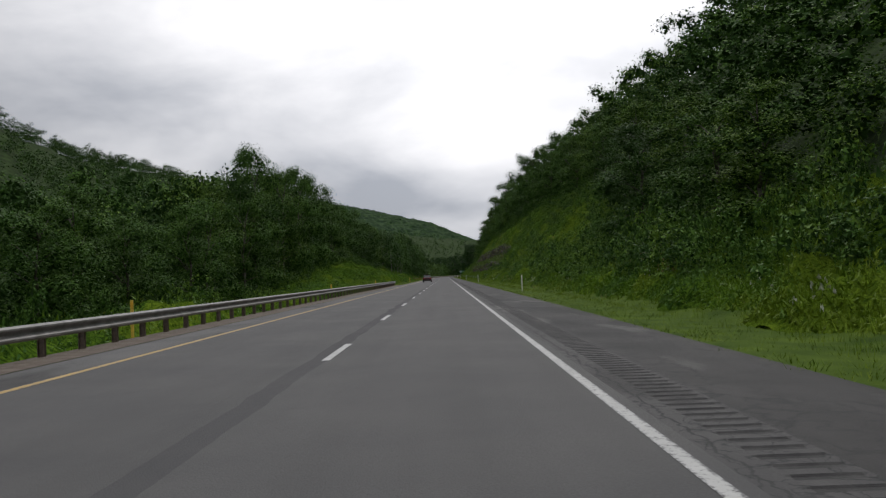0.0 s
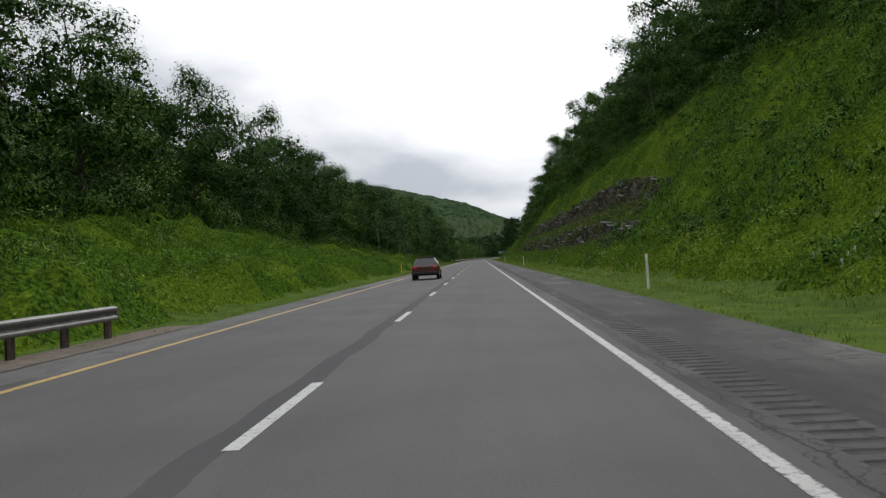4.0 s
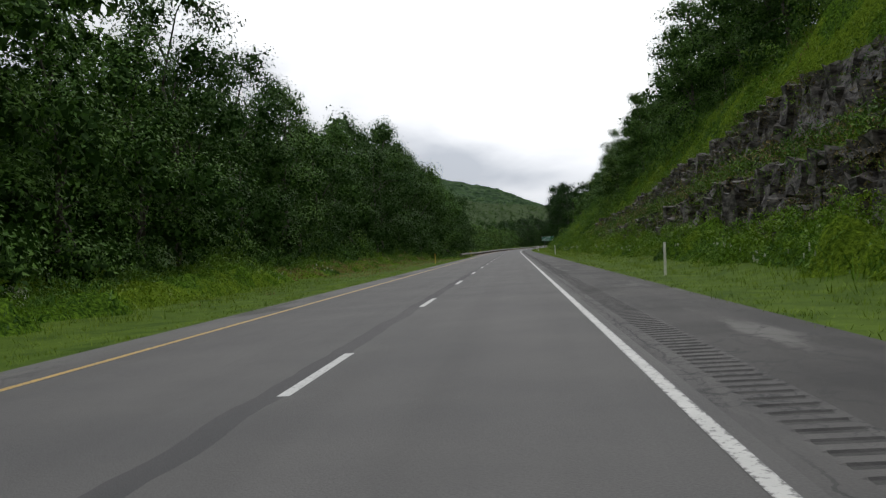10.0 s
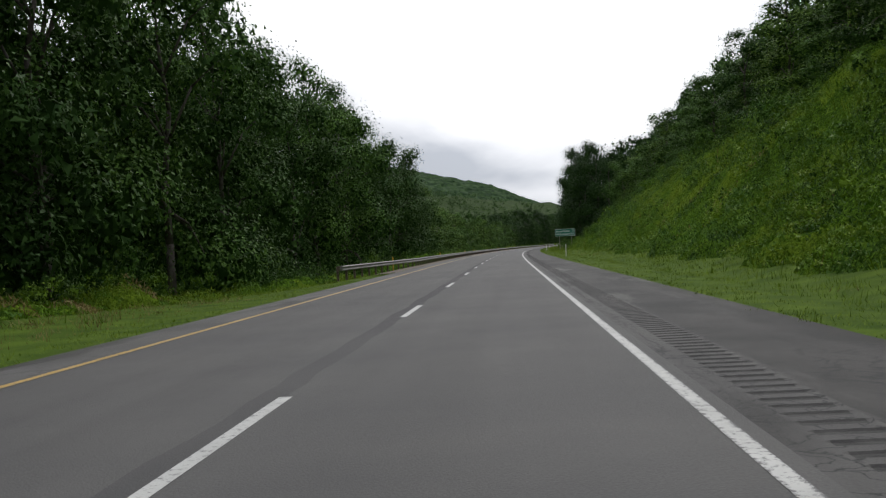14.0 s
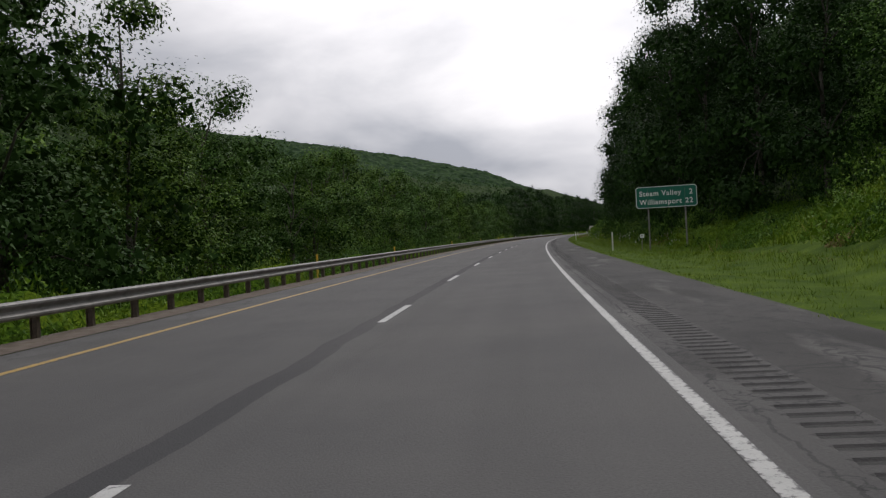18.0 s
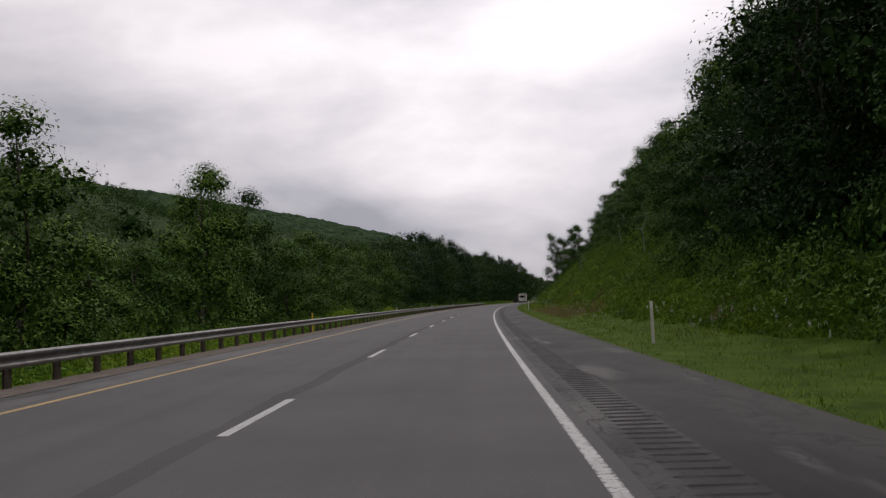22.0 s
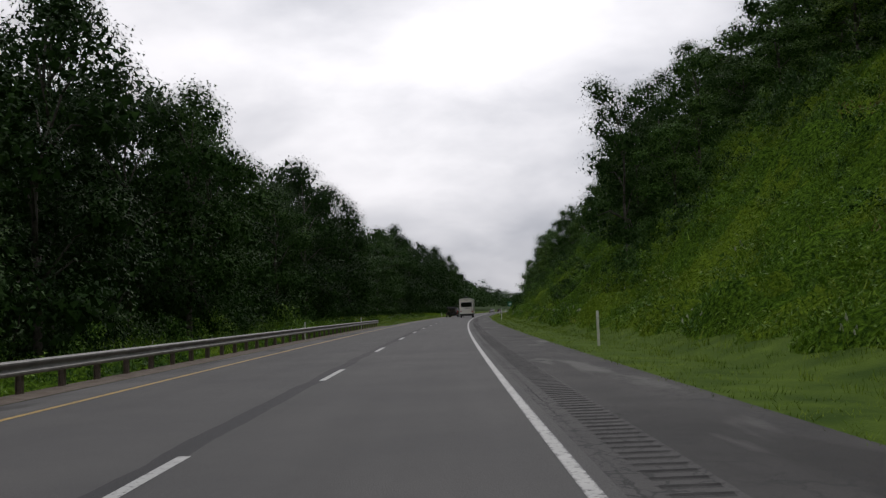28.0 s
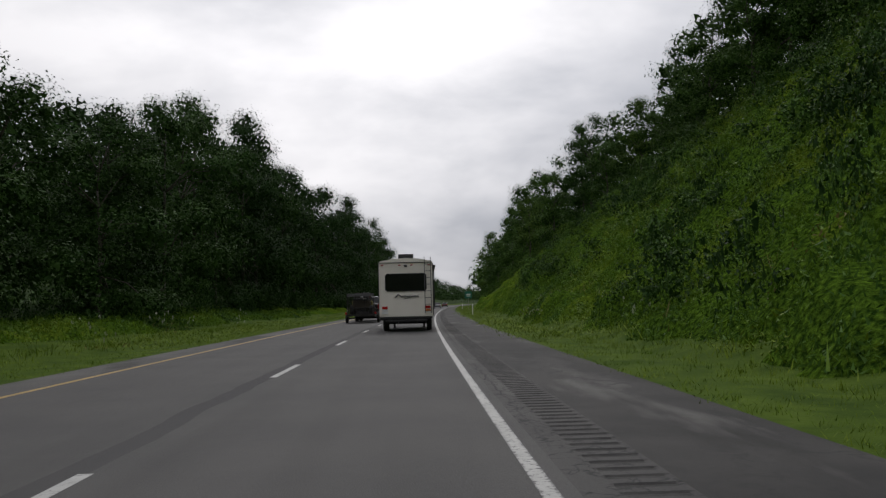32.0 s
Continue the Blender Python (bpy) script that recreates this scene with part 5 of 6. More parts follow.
# ================= guard rail, posts and signs =================
def guard_rail(s0, s1, flare0, flare1):
    """A W-beam rail on posts, from s0 to s1, bent away from the road at its ends where flared."""
    g = thing("guard_rail", "galvanised steel guard rail on dark steel posts", "guard rail")

    def rail_lat(s):
        a = np.interp(s, [s0, s0 + 24], [-flare0, 0]) if flare0 else np.zeros_like(s)
        b = np.interp(s, [s1 - 14, s1], [0, -flare1]) if flare1 else np.zeros_like(s)
        return -6.02 + a + b

    prof = [(-0.03, 0.33), (0.02, 0.345), (0.05, 0.37), (0.05, 0.405), (-0.025, 0.46), (-0.035, 0.485), (-0.025, 0.51), (0.05, 0.565), (0.05, 0.60), (0.02, 0.625), (-0.03, 0.64)]
    s = np.arange(s0, s1 + 0.1, 1.905)
    k = len(prof)
    v = np.zeros((len(s), k * 2, 3))
    base = rail_lat(s)
    for j, (dl, z) in enumerate(prof):
        for back in (0, 1):
            x, y = along(s, base + dl - back * 0.006)
            v[:, j + back * k, 0], v[:, j + back * k, 1], v[:, j + back * k, 2] = x, y, z
    f = []
    n = 2 * k
    ring = list(range(k)) + list(range(2 * k - 1, k - 1, -1))
    for i in range(len(s) - 1):
        for j in range(n):
            a, b = ring[j], ring[(j + 1) % n]
            f.append((i * n + a, i * n + b, (i + 1) * n + b, (i + 1) * n + a))
    mesh_ob("rail", v.reshape(-1, 3).tolist(), f, STEEL, g, "weathered galvanised W-beam", smooth=False)
    bm = bmesh.new()
    box(bm, 0, 0, -0.08, 0.13, 0.012, 1.4)
    box(bm, 0.06, 0, -0.08, 0.012, 0.11, 1.4)
    box(bm, -0.06, 0, -0.08, 0.012, 0.11, 1.4)
    box(bm, 0.11, 0, 0.485, 0.09, 0.13, 0.30, 0.01)
    me = bpy.data.meshes.new("post")
    bm.to_mesh(me)
    bm.free()
    me.materials.append(RUST)
    for sp in s:
        o = new("post", me)
        o.parent = g
        x, y = along(sp, float(rail_lat(np.array([sp]))[0]) - 0.19)
        o.matrix_world = pose(float(x), float(y), 0.0, 0, 0, -heading(sp))
    # rounded end wing
    for se in (s[0], s[-1]):
        bm = bmesh.new()
        for i in range(6):
            a = math.pi * i / 6
            b = math.pi * (i + 1) / 6
            tube(bm, (0.10 * math.cos(a) - 0.1, 0.16 * math.sin(a), 0.33), (0.10 * math.cos(a) - 0.1, 0.16 * math.sin(a), 0.64), 0.012, n=5)
        box(bm, -0.08, 0.1, 0.485, 0.17, 0.12, 0.3, 0.03)
        w = part("end_wing", bm, STEEL, g, "rounded steel end wing")
        x, y = along(se, float(rail_lat(np.array([se]))[0]))
        w.matrix_world = pose(float(x), float(y), 0, 0, 0, -heading(se) + (0 if se > s0 + 1 else 180))
    return g


guard_rail(-40, 136.5, 0, 0)
guard_rail(450, 879, 2.0, 0)
dirt = ribbon("dirt_strip", -390, 140, 4.0, [-6.6, -5.9, -5.12], [-0.10, -0.02, -0.02], DIRT)
tagged(dirt, "brown gravel strip beneath the guard rail", "gravel", kind="structure")
dirt = ribbon("dirt_strip", 452, 880, 4.0, [-6.6, -5.9, -5.12], [-0.10, -0.02, -0.02], DIRT)
tagged(dirt, "brown gravel strip beneath the guard rail", "gravel", kind="structure")


def delineator(s, lat, mat, height, lean, label, group):
    z = float(land(s, lat))
    x, y = along(s, lat)
    e = thing("delineator_post", label, "road post", group, at=pose(float(x), float(y), z, lean, lean * 0.6, -heading(s)))
    bm = bmesh.new()
    for dx, w in ((0.0, 0.09),):
        box(bm, 0, 0, height / 2 - 0.1, w, 0.022, height + 0.2, 0.006)
        box(bm, -w / 2 + 0.01, -0.012, height / 2 - 0.1, 0.018, 0.02, height + 0.16, 0.004)
        box(bm, w / 2 - 0.01, -0.012, height / 2 - 0.1, 0.018, 0.02, height + 0.16, 0.004)
    part("stake", bm, mat, e)
    bm = bmesh.new()
    box(bm, 0, -0.026, height - 0.14, 0.065, 0.006, 0.16, 0.002)
    part("reflector", bm, REFLECT if mat is POST_WHITE else AMBER, e, "small reflector plate")
    return e


REFLECT = material("reflector_white", (0.8, 0.8, 0.78), 0.25)
AMBER = material("reflector_amber", (0.8, 0.45, 0.04), 0.3)
random.seed(41)
for s in (63, 147, 231, 317, 399, 483, 567, 651, 735, 818, 902, 995, 1080):
    delineator(s, 7.6, POST_WHITE, 1.2, random.uniform(-3, 3), "slim white plastic delineator post in roadside grass", "white road posts")
for s in (24, 66, 108, 211, 298, 384, 465, 507, 549, 570, 606, 642, 675, 717, 759, 801, 843, 872, 1000):
    delineator(s, -6.9, POST_YELLOW if s < 700 else POST_WHITE, 1.15, random.uniform(-3, 3), "slim weathered delineator post beyond the yellow line", "verge road posts")

GREEN = material("sign_green", (0.005, 0.13, 0.085), 0.45, second=(0.006, 0.15, 0.10), scale=1.0, spec=0.4)
SIGN_WHITE = material("sign_white", (0.80, 0.82, 0.80), 0.45)
SIGN_STEEL = material("sign_steel", (0.20, 0.19, 0.17), 0.6, second=(0.28, 0.27, 0.25), scale=5, metal=0.3)


def plate(bm, w, h, t, r):
    """A rounded plate standing in the xz plane."""
    pts = []
    for cx, cz, a0 in ((w / 2 - r, h / 2 - r, 0), (-w / 2 + r, h / 2 - r, 90), (-w / 2 + r, -h / 2 + r, 180), (w / 2 - r, -h / 2 + r, 270)):
        for i in range(6):
            a = radians(a0 + 18 * i)
            pts.append((cx + r * math.cos(a), cz + r * math.sin(a)))
    f = [bm.verts.new((x, -t / 2, z)) for x, z in pts]
    b = [bm.verts.new((x, t / 2, z)) for x, z in pts]
    bm.faces.new(f)
    bm.faces.new(b[::-1])
    for i in range(len(pts)):
        j = (i + 1) % len(pts)
        bm.faces.new((f[j], f[i], b[i], b[j]))


def words(text, size, x, z, parent, name="lettering", align="LEFT", wide=1.0):
    cu = bpy.data.curves.new(name, "FONT")
    cu.body, cu.size, cu.align_x, cu.extrude, cu.offset, cu.space_character = text, size, align, 0.002, 0.008, 1.12
    ob = new(name, cu)
    dg = bpy.context.evaluated_depsgraph_get()
    me = bpy.data.meshes.new_from_object(ob.evaluated_get(dg))
    bpy.data.objects.remove(ob)
    me.materials.clear()
    me.materials.append(SIGN_WHITE)
    o = new(name, me)
    o.parent = parent
    o.matrix_local = pose(x, -0.026, z, 90, 0, 0) @ Matrix.Diagonal((wide, 1, 1, 1))
    return o


sx, sy = along(569.2, 11.4)
sign = thing("road_sign", "large green distance sign with white lettering on two steel posts", "road sign", at=pose(float(sx), float(sy), float(land(569.2, 11.4)), 0, 0, -heading(569) - 6))
bm = bmesh.new()
plate(bm, 3.88, 1.40, 0.02, 0.18)
bmesh.ops.translate(bm, vec=(0, 0, 3.5), verts=bm.verts[:])
part("border", bm, SIGN_WHITE, sign, "white border sheet")
bm = bmesh.new()
plate(bm, 3.80, 1.32, 0.02, 0.15)
bmesh.ops.translate(bm, vec=(0, -0.006, 3.5), verts=bm.verts[:])
part("panel", bm, GREEN, sign, "green sign panel")
words("Steam Valley", 0.46, -1.72, 3.60, sign)
words("Williamsport", 0.46, -1.72, 3.04, sign, wide=0.98)
words("2", 0.47, 1.68, 3.60, sign, align="RIGHT")
words("22", 0.47, 1.68, 3.04, sign, align="RIGHT")
for dx in (-1.18, 1.18):
    bm = bmesh.new()
    box(bm, dx, 0.07, 1.85, 0.1, 0.012, 4.3)
    box(bm, dx, 0.02, 1.85, 0.012, 0.10, 4.3)
    box(bm, dx, 0.12, 1.85, 0.1, 0.012, 4.3)
    part("post", bm, SIGN_STEEL, sign)
for dz in (-0.42, 0.42):
    bm = bmesh.new()
    box(bm, 0, 0.03, 3.5 + dz, 3.5, 0.035, 0.06)
    part("brace", bm, SIGN_STEEL, sign)

mx, my = along(569.0, 9.65)
marker = thing("marker_sign", "small white marker plate on a thin steel post", "road marker", at=pose(float(mx), float(my), float(land(569, 9.65)), 0, 3, -heading(565)))
bm = bmesh.new()
plate(bm, 0.26, 0.24, 0.006, 0.02)
bmesh.ops.translate(bm, vec=(0, -0.02, 0.95), verts=bm.verts[:])
part("plate", bm, SIGN_WHITE, marker)
for dx in (-0.05, 0.03):
    bm = bmesh.new()
    box(bm, dx, -0.026, 0.95, 0.035, 0.004, 0.1)
    part("bar", bm, RUST, marker, "dark illegible mark")
bm = bmesh.new()
box(bm, 0, 0, 0.45, 0.04, 0.012, 1.1)
box(bm, 0.015, -0.012, 0.45, 0.012, 0.02, 1.1)
part("post", bm, SIGN_STEEL, marker)

fx, fy = along(1085.0, 9.0)
far_sign = thing("road_sign", "small teal green road sign on a post", "road sign", at=pose(float(fx), float(fy), float(land(1085, 9)), 0, 0, -heading(1085)))
bm = bmesh.new()
plate(bm, 1.5, 1.5, 0.02, 0.1)
bmesh.ops.translate(bm, vec=(0, 0, 3.1), verts=bm.verts[:])
part("panel", bm, GREEN, far_sign)
bm = bmesh.new()
box(bm, 0, 0.06, 1.4, 0.09, 0.09, 3.4)
part("post", bm, SIGN_STEEL, far_sign)
bm = bmesh.new()
box(bm, 0, -0.016, 3.2, 0.9, 0.004, 0.2)
box(bm, 0, -0.016, 2.85, 0.7, 0.004, 0.2)
part("bar", bm, SIGN_WHITE, far_sign, "pale illegible lettering")


# ================= vehicles =================
CREAM = material("cream_fibreglass", (0.86, 0.83, 0.75), 0.35, second=(0.80, 0.76, 0.67), scale=0.8)
BLACK_GLASS = material("dark_glass", (0.006, 0.006, 0.007), 0.08, spec=0.6)
BLACK_TRIM = material("black_trim", (0.012, 0.012, 0.013), 0.55, second=(0.025, 0.025, 0.025), scale=6)
GREY_TRIM = material("grey_trim", (0.09, 0.09, 0.095), 0.6)
RUBBER = material("tyre_rubber", (0.014, 0.014, 0.014), 0.85, second=(0.028, 0.027, 0.026), scale=12, bump=0.3, bump_scale=40)
ALLOY = material("alloy_rim", (0.40, 0.41, 0.42), 0.35, second=(0.3, 0.3, 0.3), scale=5, metal=0.8)
RED_LAMP = material("red_lamp", (0.42, 0.012, 0.01), 0.25)
AMBER_LAMP = material("amber_lamp", (0.6, 0.2, 0.02), 0.25)
TRUCK_BLACK = material("black_car_paint", (0.010, 0.011, 0.014), 0.22, second=(0.016, 0.017, 0.02), scale=1.5, spec=0.6)
CHROME = material("chrome", (0.5, 0.5, 0.5), 0.2, metal=1.0)
TAN = material("tan_tarp", (0.09, 0.07, 0.04), 0.8, second=(0.05, 0.04, 0.025), scale=3, bump=0.2)
OLIVE = material("faded_yellow_plastic", (0.30, 0.26, 0.06), 0.5)
MESH_DARK = material("dark_steel_mesh", (0.012, 0.012, 0.012), 0.7, second=(0.03, 0.026, 0.023), scale=8)
DARK_RED = material("dark_red_paint", (0.07, 0.012, 0.012), 0.25, spec=0.6)
SILVER = material("silver_paint", (0.35, 0.35, 0.36), 0.3, metal=0.4)


def side_loft(bm, rings):
    """A body from cross rings: each ring is (y, [(x, z), ...]) with equal counts."""
    rows = [[bm.verts.new((x, y, z)) for x, z in pts] for y, pts in rings]
    n = len(rows[0])
    for a, b in zip(rows, rows[1:]):
        for i in range(n):
            bm.faces.new((a[i], a[(i + 1) % n], b[(i + 1) % n], b[i]))
    bm.faces.new(rows[0])
    bm.faces.new(rows[-1][::-1])
    bmesh.ops.recalc_face_normals(bm, faces=bm.faces[:])


def box_ring(w, z0, z1, r, top=None):
    """A rounded rectangle, w wide at the bottom and top wide above."""
    t = w if top is None else top
    pts = []
    for cx, cz, a0 in ((t / 2 - r, z1 - r, 0), (-t / 2 + r, z1 - r, 90), (-w / 2 + r, z0 + r, 180), (w / 2 - r, z0 + r, 270)):
        for i in range(4):
            a = radians(a0 + 30 * i)
            pts.append((cx + r * math.cos(a), cz + r * math.sin(a)))
    return pts


def wheel(parent, x, y, radius, width, rim=ALLOY, spokes=6):
    """A tyre with its rim and spokes, on an axle along x."""
    bm = bmesh.new()
    prof = [(-width / 2, radius * 0.62), (-width / 2, radius * 0.9), (-width * 0.38, radius), (width * 0.38, radius), (width / 2, radius * 0.9), (width / 2, radius * 0.62)]
    n = 28
    rows = [[bm.verts.new((px, pr * math.cos(2 * math.pi * i / n), pr * math.sin(2 * math.pi * i / n))) for px, pr in prof] for i in range(n)]
    for i in range(n):
        a, b = rows[i], rows[(i + 1) % n]
        for j in range(len(prof) - 1):
            bm.faces.new((a[j], a[j + 1], b[j + 1], b[j]))
    bmesh.ops.recalc_face_normals(bm, faces=bm.faces[:])
    w = part("wheel", bm, RUBBER, parent)
    w.matrix_local = pose(x, y, radius)
    out = 1 if x > 0 else -1
    bm = bmesh.new()
    tube(bm, (-width * 0.42, 0, 0), (width * 0.42, 0, 0), radius * 0.63, n=24)
    part("rim_barrel", bm, BLACK_TRIM, w)
    bm = bmesh.new()
    for i in range(spokes):
        a = 2 * math.pi * i / spokes
        tube(bm, (out * width * 0.45, 0, 0), (out * width * 0.43, radius * 0.6 * math.cos(a), radius * 0.6 * math.sin(a)), radius * 0.11, radius * 0.07, 6)
    tube(bm, (out * width * 0.38, 0, 0), (out * width * 0.5, 0, 0), radius * 0.14, n=12)
    ring = 22
    for i in range(ring):
        a, b = 2 * math.pi * i / ring, 2 * math.pi * (i + 1) / ring
        r = radius * 0.6
        tube(bm, (out * width * 0.44, r * math.cos(a), r * math.sin(a)), (out * width * 0.44, r * math.cos(b), r * math.sin(b)), 0.022, n=5)
    part("rim", bm, rim, w)
    return w


def motor_home(s, lat):
    x, y = along(s, lat)
    e = thing("camper_trailer", "cream fifth-wheel camper trailer with black rear window", "camper", at=pose(float(x), float(y), 0, 0, 0, -heading(s)))
    W, L, Z0, Z1 = 2.5, 9.6, 0.72, 3.25
    bm = bmesh.new()
    side_loft(bm, [(0.0, box_ring(W, Z0, Z1 - 0.05, 0.07)), (0.05, box_ring(W + 0.04, Z0 - 0.02, Z1, 0.09)), (7.2, box_ring(W + 0.04, Z0 - 0.02, Z1, 0.09)),
                   (7.25, box_ring(W, 1.45, Z1, 0.09)), (9.2, box_ring(W, 1.5, Z1 - 0.1, 0.09)), (9.6, box_ring(W * 0.9, 1.8, Z1 - 0.6, 0.09))])
    part("body", bm, CREAM, e)
    # roof, slightly domed, with dark edge trim
    bm = bmesh.new()
    side_loft(bm, [(-0.02, [(-1.27, 3.19), (-1.2, 3.29), (-0.6, 3.4), (0, 3.43), (0.6, 3.4), (1.2, 3.29), (1.27, 3.19)]), (9.2, [(-1.27, 3.19), (-1.2, 3.27), (-0.6, 3.36), (0, 3.38), (0.6, 3.36), (1.2, 3.27), (1.27, 3.19)])])
    part("roof", bm, CREAM, e)
    bm = bmesh.new()
    for sx in (-1, 1):
        box(bm, sx * 1.265, 0.0, 1.95, 0.035, 0.06, 2.45, 0.008)
    box(bm, 0, -0.02, 3.22, 2.5, 0.04, 0.03, 0.006)
    part("edge_trim", bm, BLACK_TRIM, e, "thin dark edge trim")
    bm = bmesh.new()
    side_loft(bm, [(-0.035, box_ring(1.86, 1.92, 2.68, 0.1)), (0.0, box_ring(1.90, 1.90, 2.70, 0.1))])
    win = part("window", bm, BLACK_GLASS, e, "black tinted rear window")
    bm = bmesh.new()
    for z in (1.90, 2.70):
        box(bm, 0, -0.02, z, 1.8, 0.045, 0.03, 0.008)
    for sx in (-0.95, 0.95):
        box(bm, sx, -0.02, 2.3, 0.03, 0.045, 0.66, 0.008)
    part("window_frame", bm, BLACK_TRIM, win)
    # decorative script drawn as plain strokes
    bm = bmesh.new()
    tube(bm, (-0.5, -0.02, 1.6), (-0.36, -0.02, 1.74), 0.035, n=6)
    tube(bm, (-0.36, -0.02, 1.74), (-0.2, -0.02, 1.62), 0.03, n=6)
    for i in range(7):
        px = -0.2 + 0.115 * i
        tube(bm, (px, -0.02, 1.60), (px + 0.06, -0.02, 1.68 + 0.03 * (i % 2)), 0.026, n=6)
        tube(bm, (px + 0.06, -0.02, 1.68), (px + 0.11, -0.02, 1.60), 0.018, n=6)
    tube(bm, (-0.1, -0.02, 1.53), (0.55, -0.02, 1.66), 0.014, n=6)
    part("emblem", bm, GREY_TRIM, e, "grey decorative script strokes")
    for sx in (-0.99, 1.0):
        bm = bmesh.new()
        box(bm, sx, -0.03, 1.13, 0.26, 0.05, 0.13, 0.015)
        lamp = part("tail_lamp", bm, RED_LAMP, e, "red tail lamp")
        bm = bmesh.new()
        box(bm, sx, -0.03, 0.99, 0.26, 0.045, 0.09, 0.012)
        part("reverse_lamp", bm, REFLECT if sx < 0 else AMBER_LAMP, lamp)
    for dx in (-0.28, 0.28):
        bm = bmesh.new()
        box(bm, dx, -0.02, 3.1, 0.1, 0.04, 0.05, 0.01)
        part("marker_lamp", bm, RED_LAMP, e)
    bm = bmesh.new()
    box(bm, 0, -0.04, 3.06, 0.14, 0.08, 0.1, 0.02)
    part("camera_housing", bm, BLACK_TRIM, e)
    for sx in (-1.08, 1.08):
        bm = bmesh.new()
        box(bm, sx, -0.03, 3.1, 0.1, 0.04, 0.05, 0.01)
        part("marker_lamp", bm, RED_LAMP, e)
    # ladder
    lad = None
    bm = bmesh.new()
    for dx in (0.88, 1.17):
        tube(bm, (dx, -0.11, 0.85), (dx, -0.11, 3.3), 0.016, n=8)
        tube(bm, (dx, -0.11, 3.3), (dx, 0.25, 3.48), 0.016, n=8)
        for z in (1.0, 2.1, 3.1):
            tube(bm, (dx, -0.11, z), (dx, 0.0, z), 0.012, n=6)
    lad = part("ladder", bm, GREY_TRIM, e, "slim dark ladder")
    for i in range(8):
        bm = bmesh.new()
        tube(bm, (0.88, -0.11, 0.95 + i * 0.31), (1.17, -0.11, 0.95 + i * 0.31), 0.013, n=8)
        part("rung", bm, GREY_TRIM, lad)
    # roof units
    for px, py, w, h, l in ((0.1, 1.6, 0.74, 0.34, 0.9), (-0.66, 2.6, 0.5, 0.26, 0.8), (0.8, 3.0, 0.42, 0.2, 0.6)):
        bm = bmesh.new()
        side_loft(bm, [(py - l / 2, box_ring(w * 0.9, 3.33, 3.36 + h * 0.9, 0.05)), (py - l / 3, box_ring(w, 3.33, 3.36 + h, 0.06)), (py + l / 2, box_ring(w * 0.85, 3.33, 3.36 + h * 0.7, 0.05))])
        part("roof_unit", bm, BLACK_TRIM, e, "black roof air-conditioner cover")
    # awning and slide-out along the right side
    bm = bmesh.new()
    tube(bm, (1.34, 0.5, 3.05), (1.34, 6.0, 3.05), 0.07, n=12)
    for py in (0.5, 6.0):
        box(bm, 1.32, py, 2.1, 0.05, 0.07, 1.9, 0.01)
    part("awning", bm, BLACK_TRIM, e, "rolled black awning")
    # underbody, bumper, mud flaps
    bm = bmesh.new()
    box(bm, 0, 3.6, 0.62, 2.3, 7.0, 0.14, 0.02)
    box(bm, -0.45, 3.6, 0.5, 0.09, 7.0, 0.2)
    box(bm, 0.45, 3.6, 0.5, 0.09, 7.0, 0.2)
    part("chassis", bm, BLACK_TRIM, e)
    bm = bmesh.new()
    box(bm, 0, -0.1, 0.52, 1.9, 0.1, 0.1, 0.015)
    box(bm, 0, -0.06, 0.66, 2.4, 0.06, 0.09, 0.01)
    part("bumper", bm, BLACK_TRIM, e)
    bm = bmesh.new()
    box(bm, -0.99, -0.045, 0.89, 0.3, 0.012, 0.09, 0.004)
    part("number_plate", bm, REFLECT, e, "small pale plate")
    for py in (2.3, 3.25):
        bm = bmesh.new()
        tube(bm, (-1.1, py, 0.38), (1.1, py, 0.38), 0.06, n=8)
        part("axle", bm, BLACK_TRIM, e)
        for sx in (-1.06, 1.06):
            wheel(e, sx, py, 0.38, 0.24)
    for sx in (-0.8, 0.8):
        bm = bmesh.new()
        box(bm, sx, 6.8, 0.4, 0.1, 0.1, 0.9)
        box(bm, sx, 6.8, 0.02, 0.24, 0.24, 0.03)
        part("landing_leg", bm, BLACK_TRIM, e)
    return e


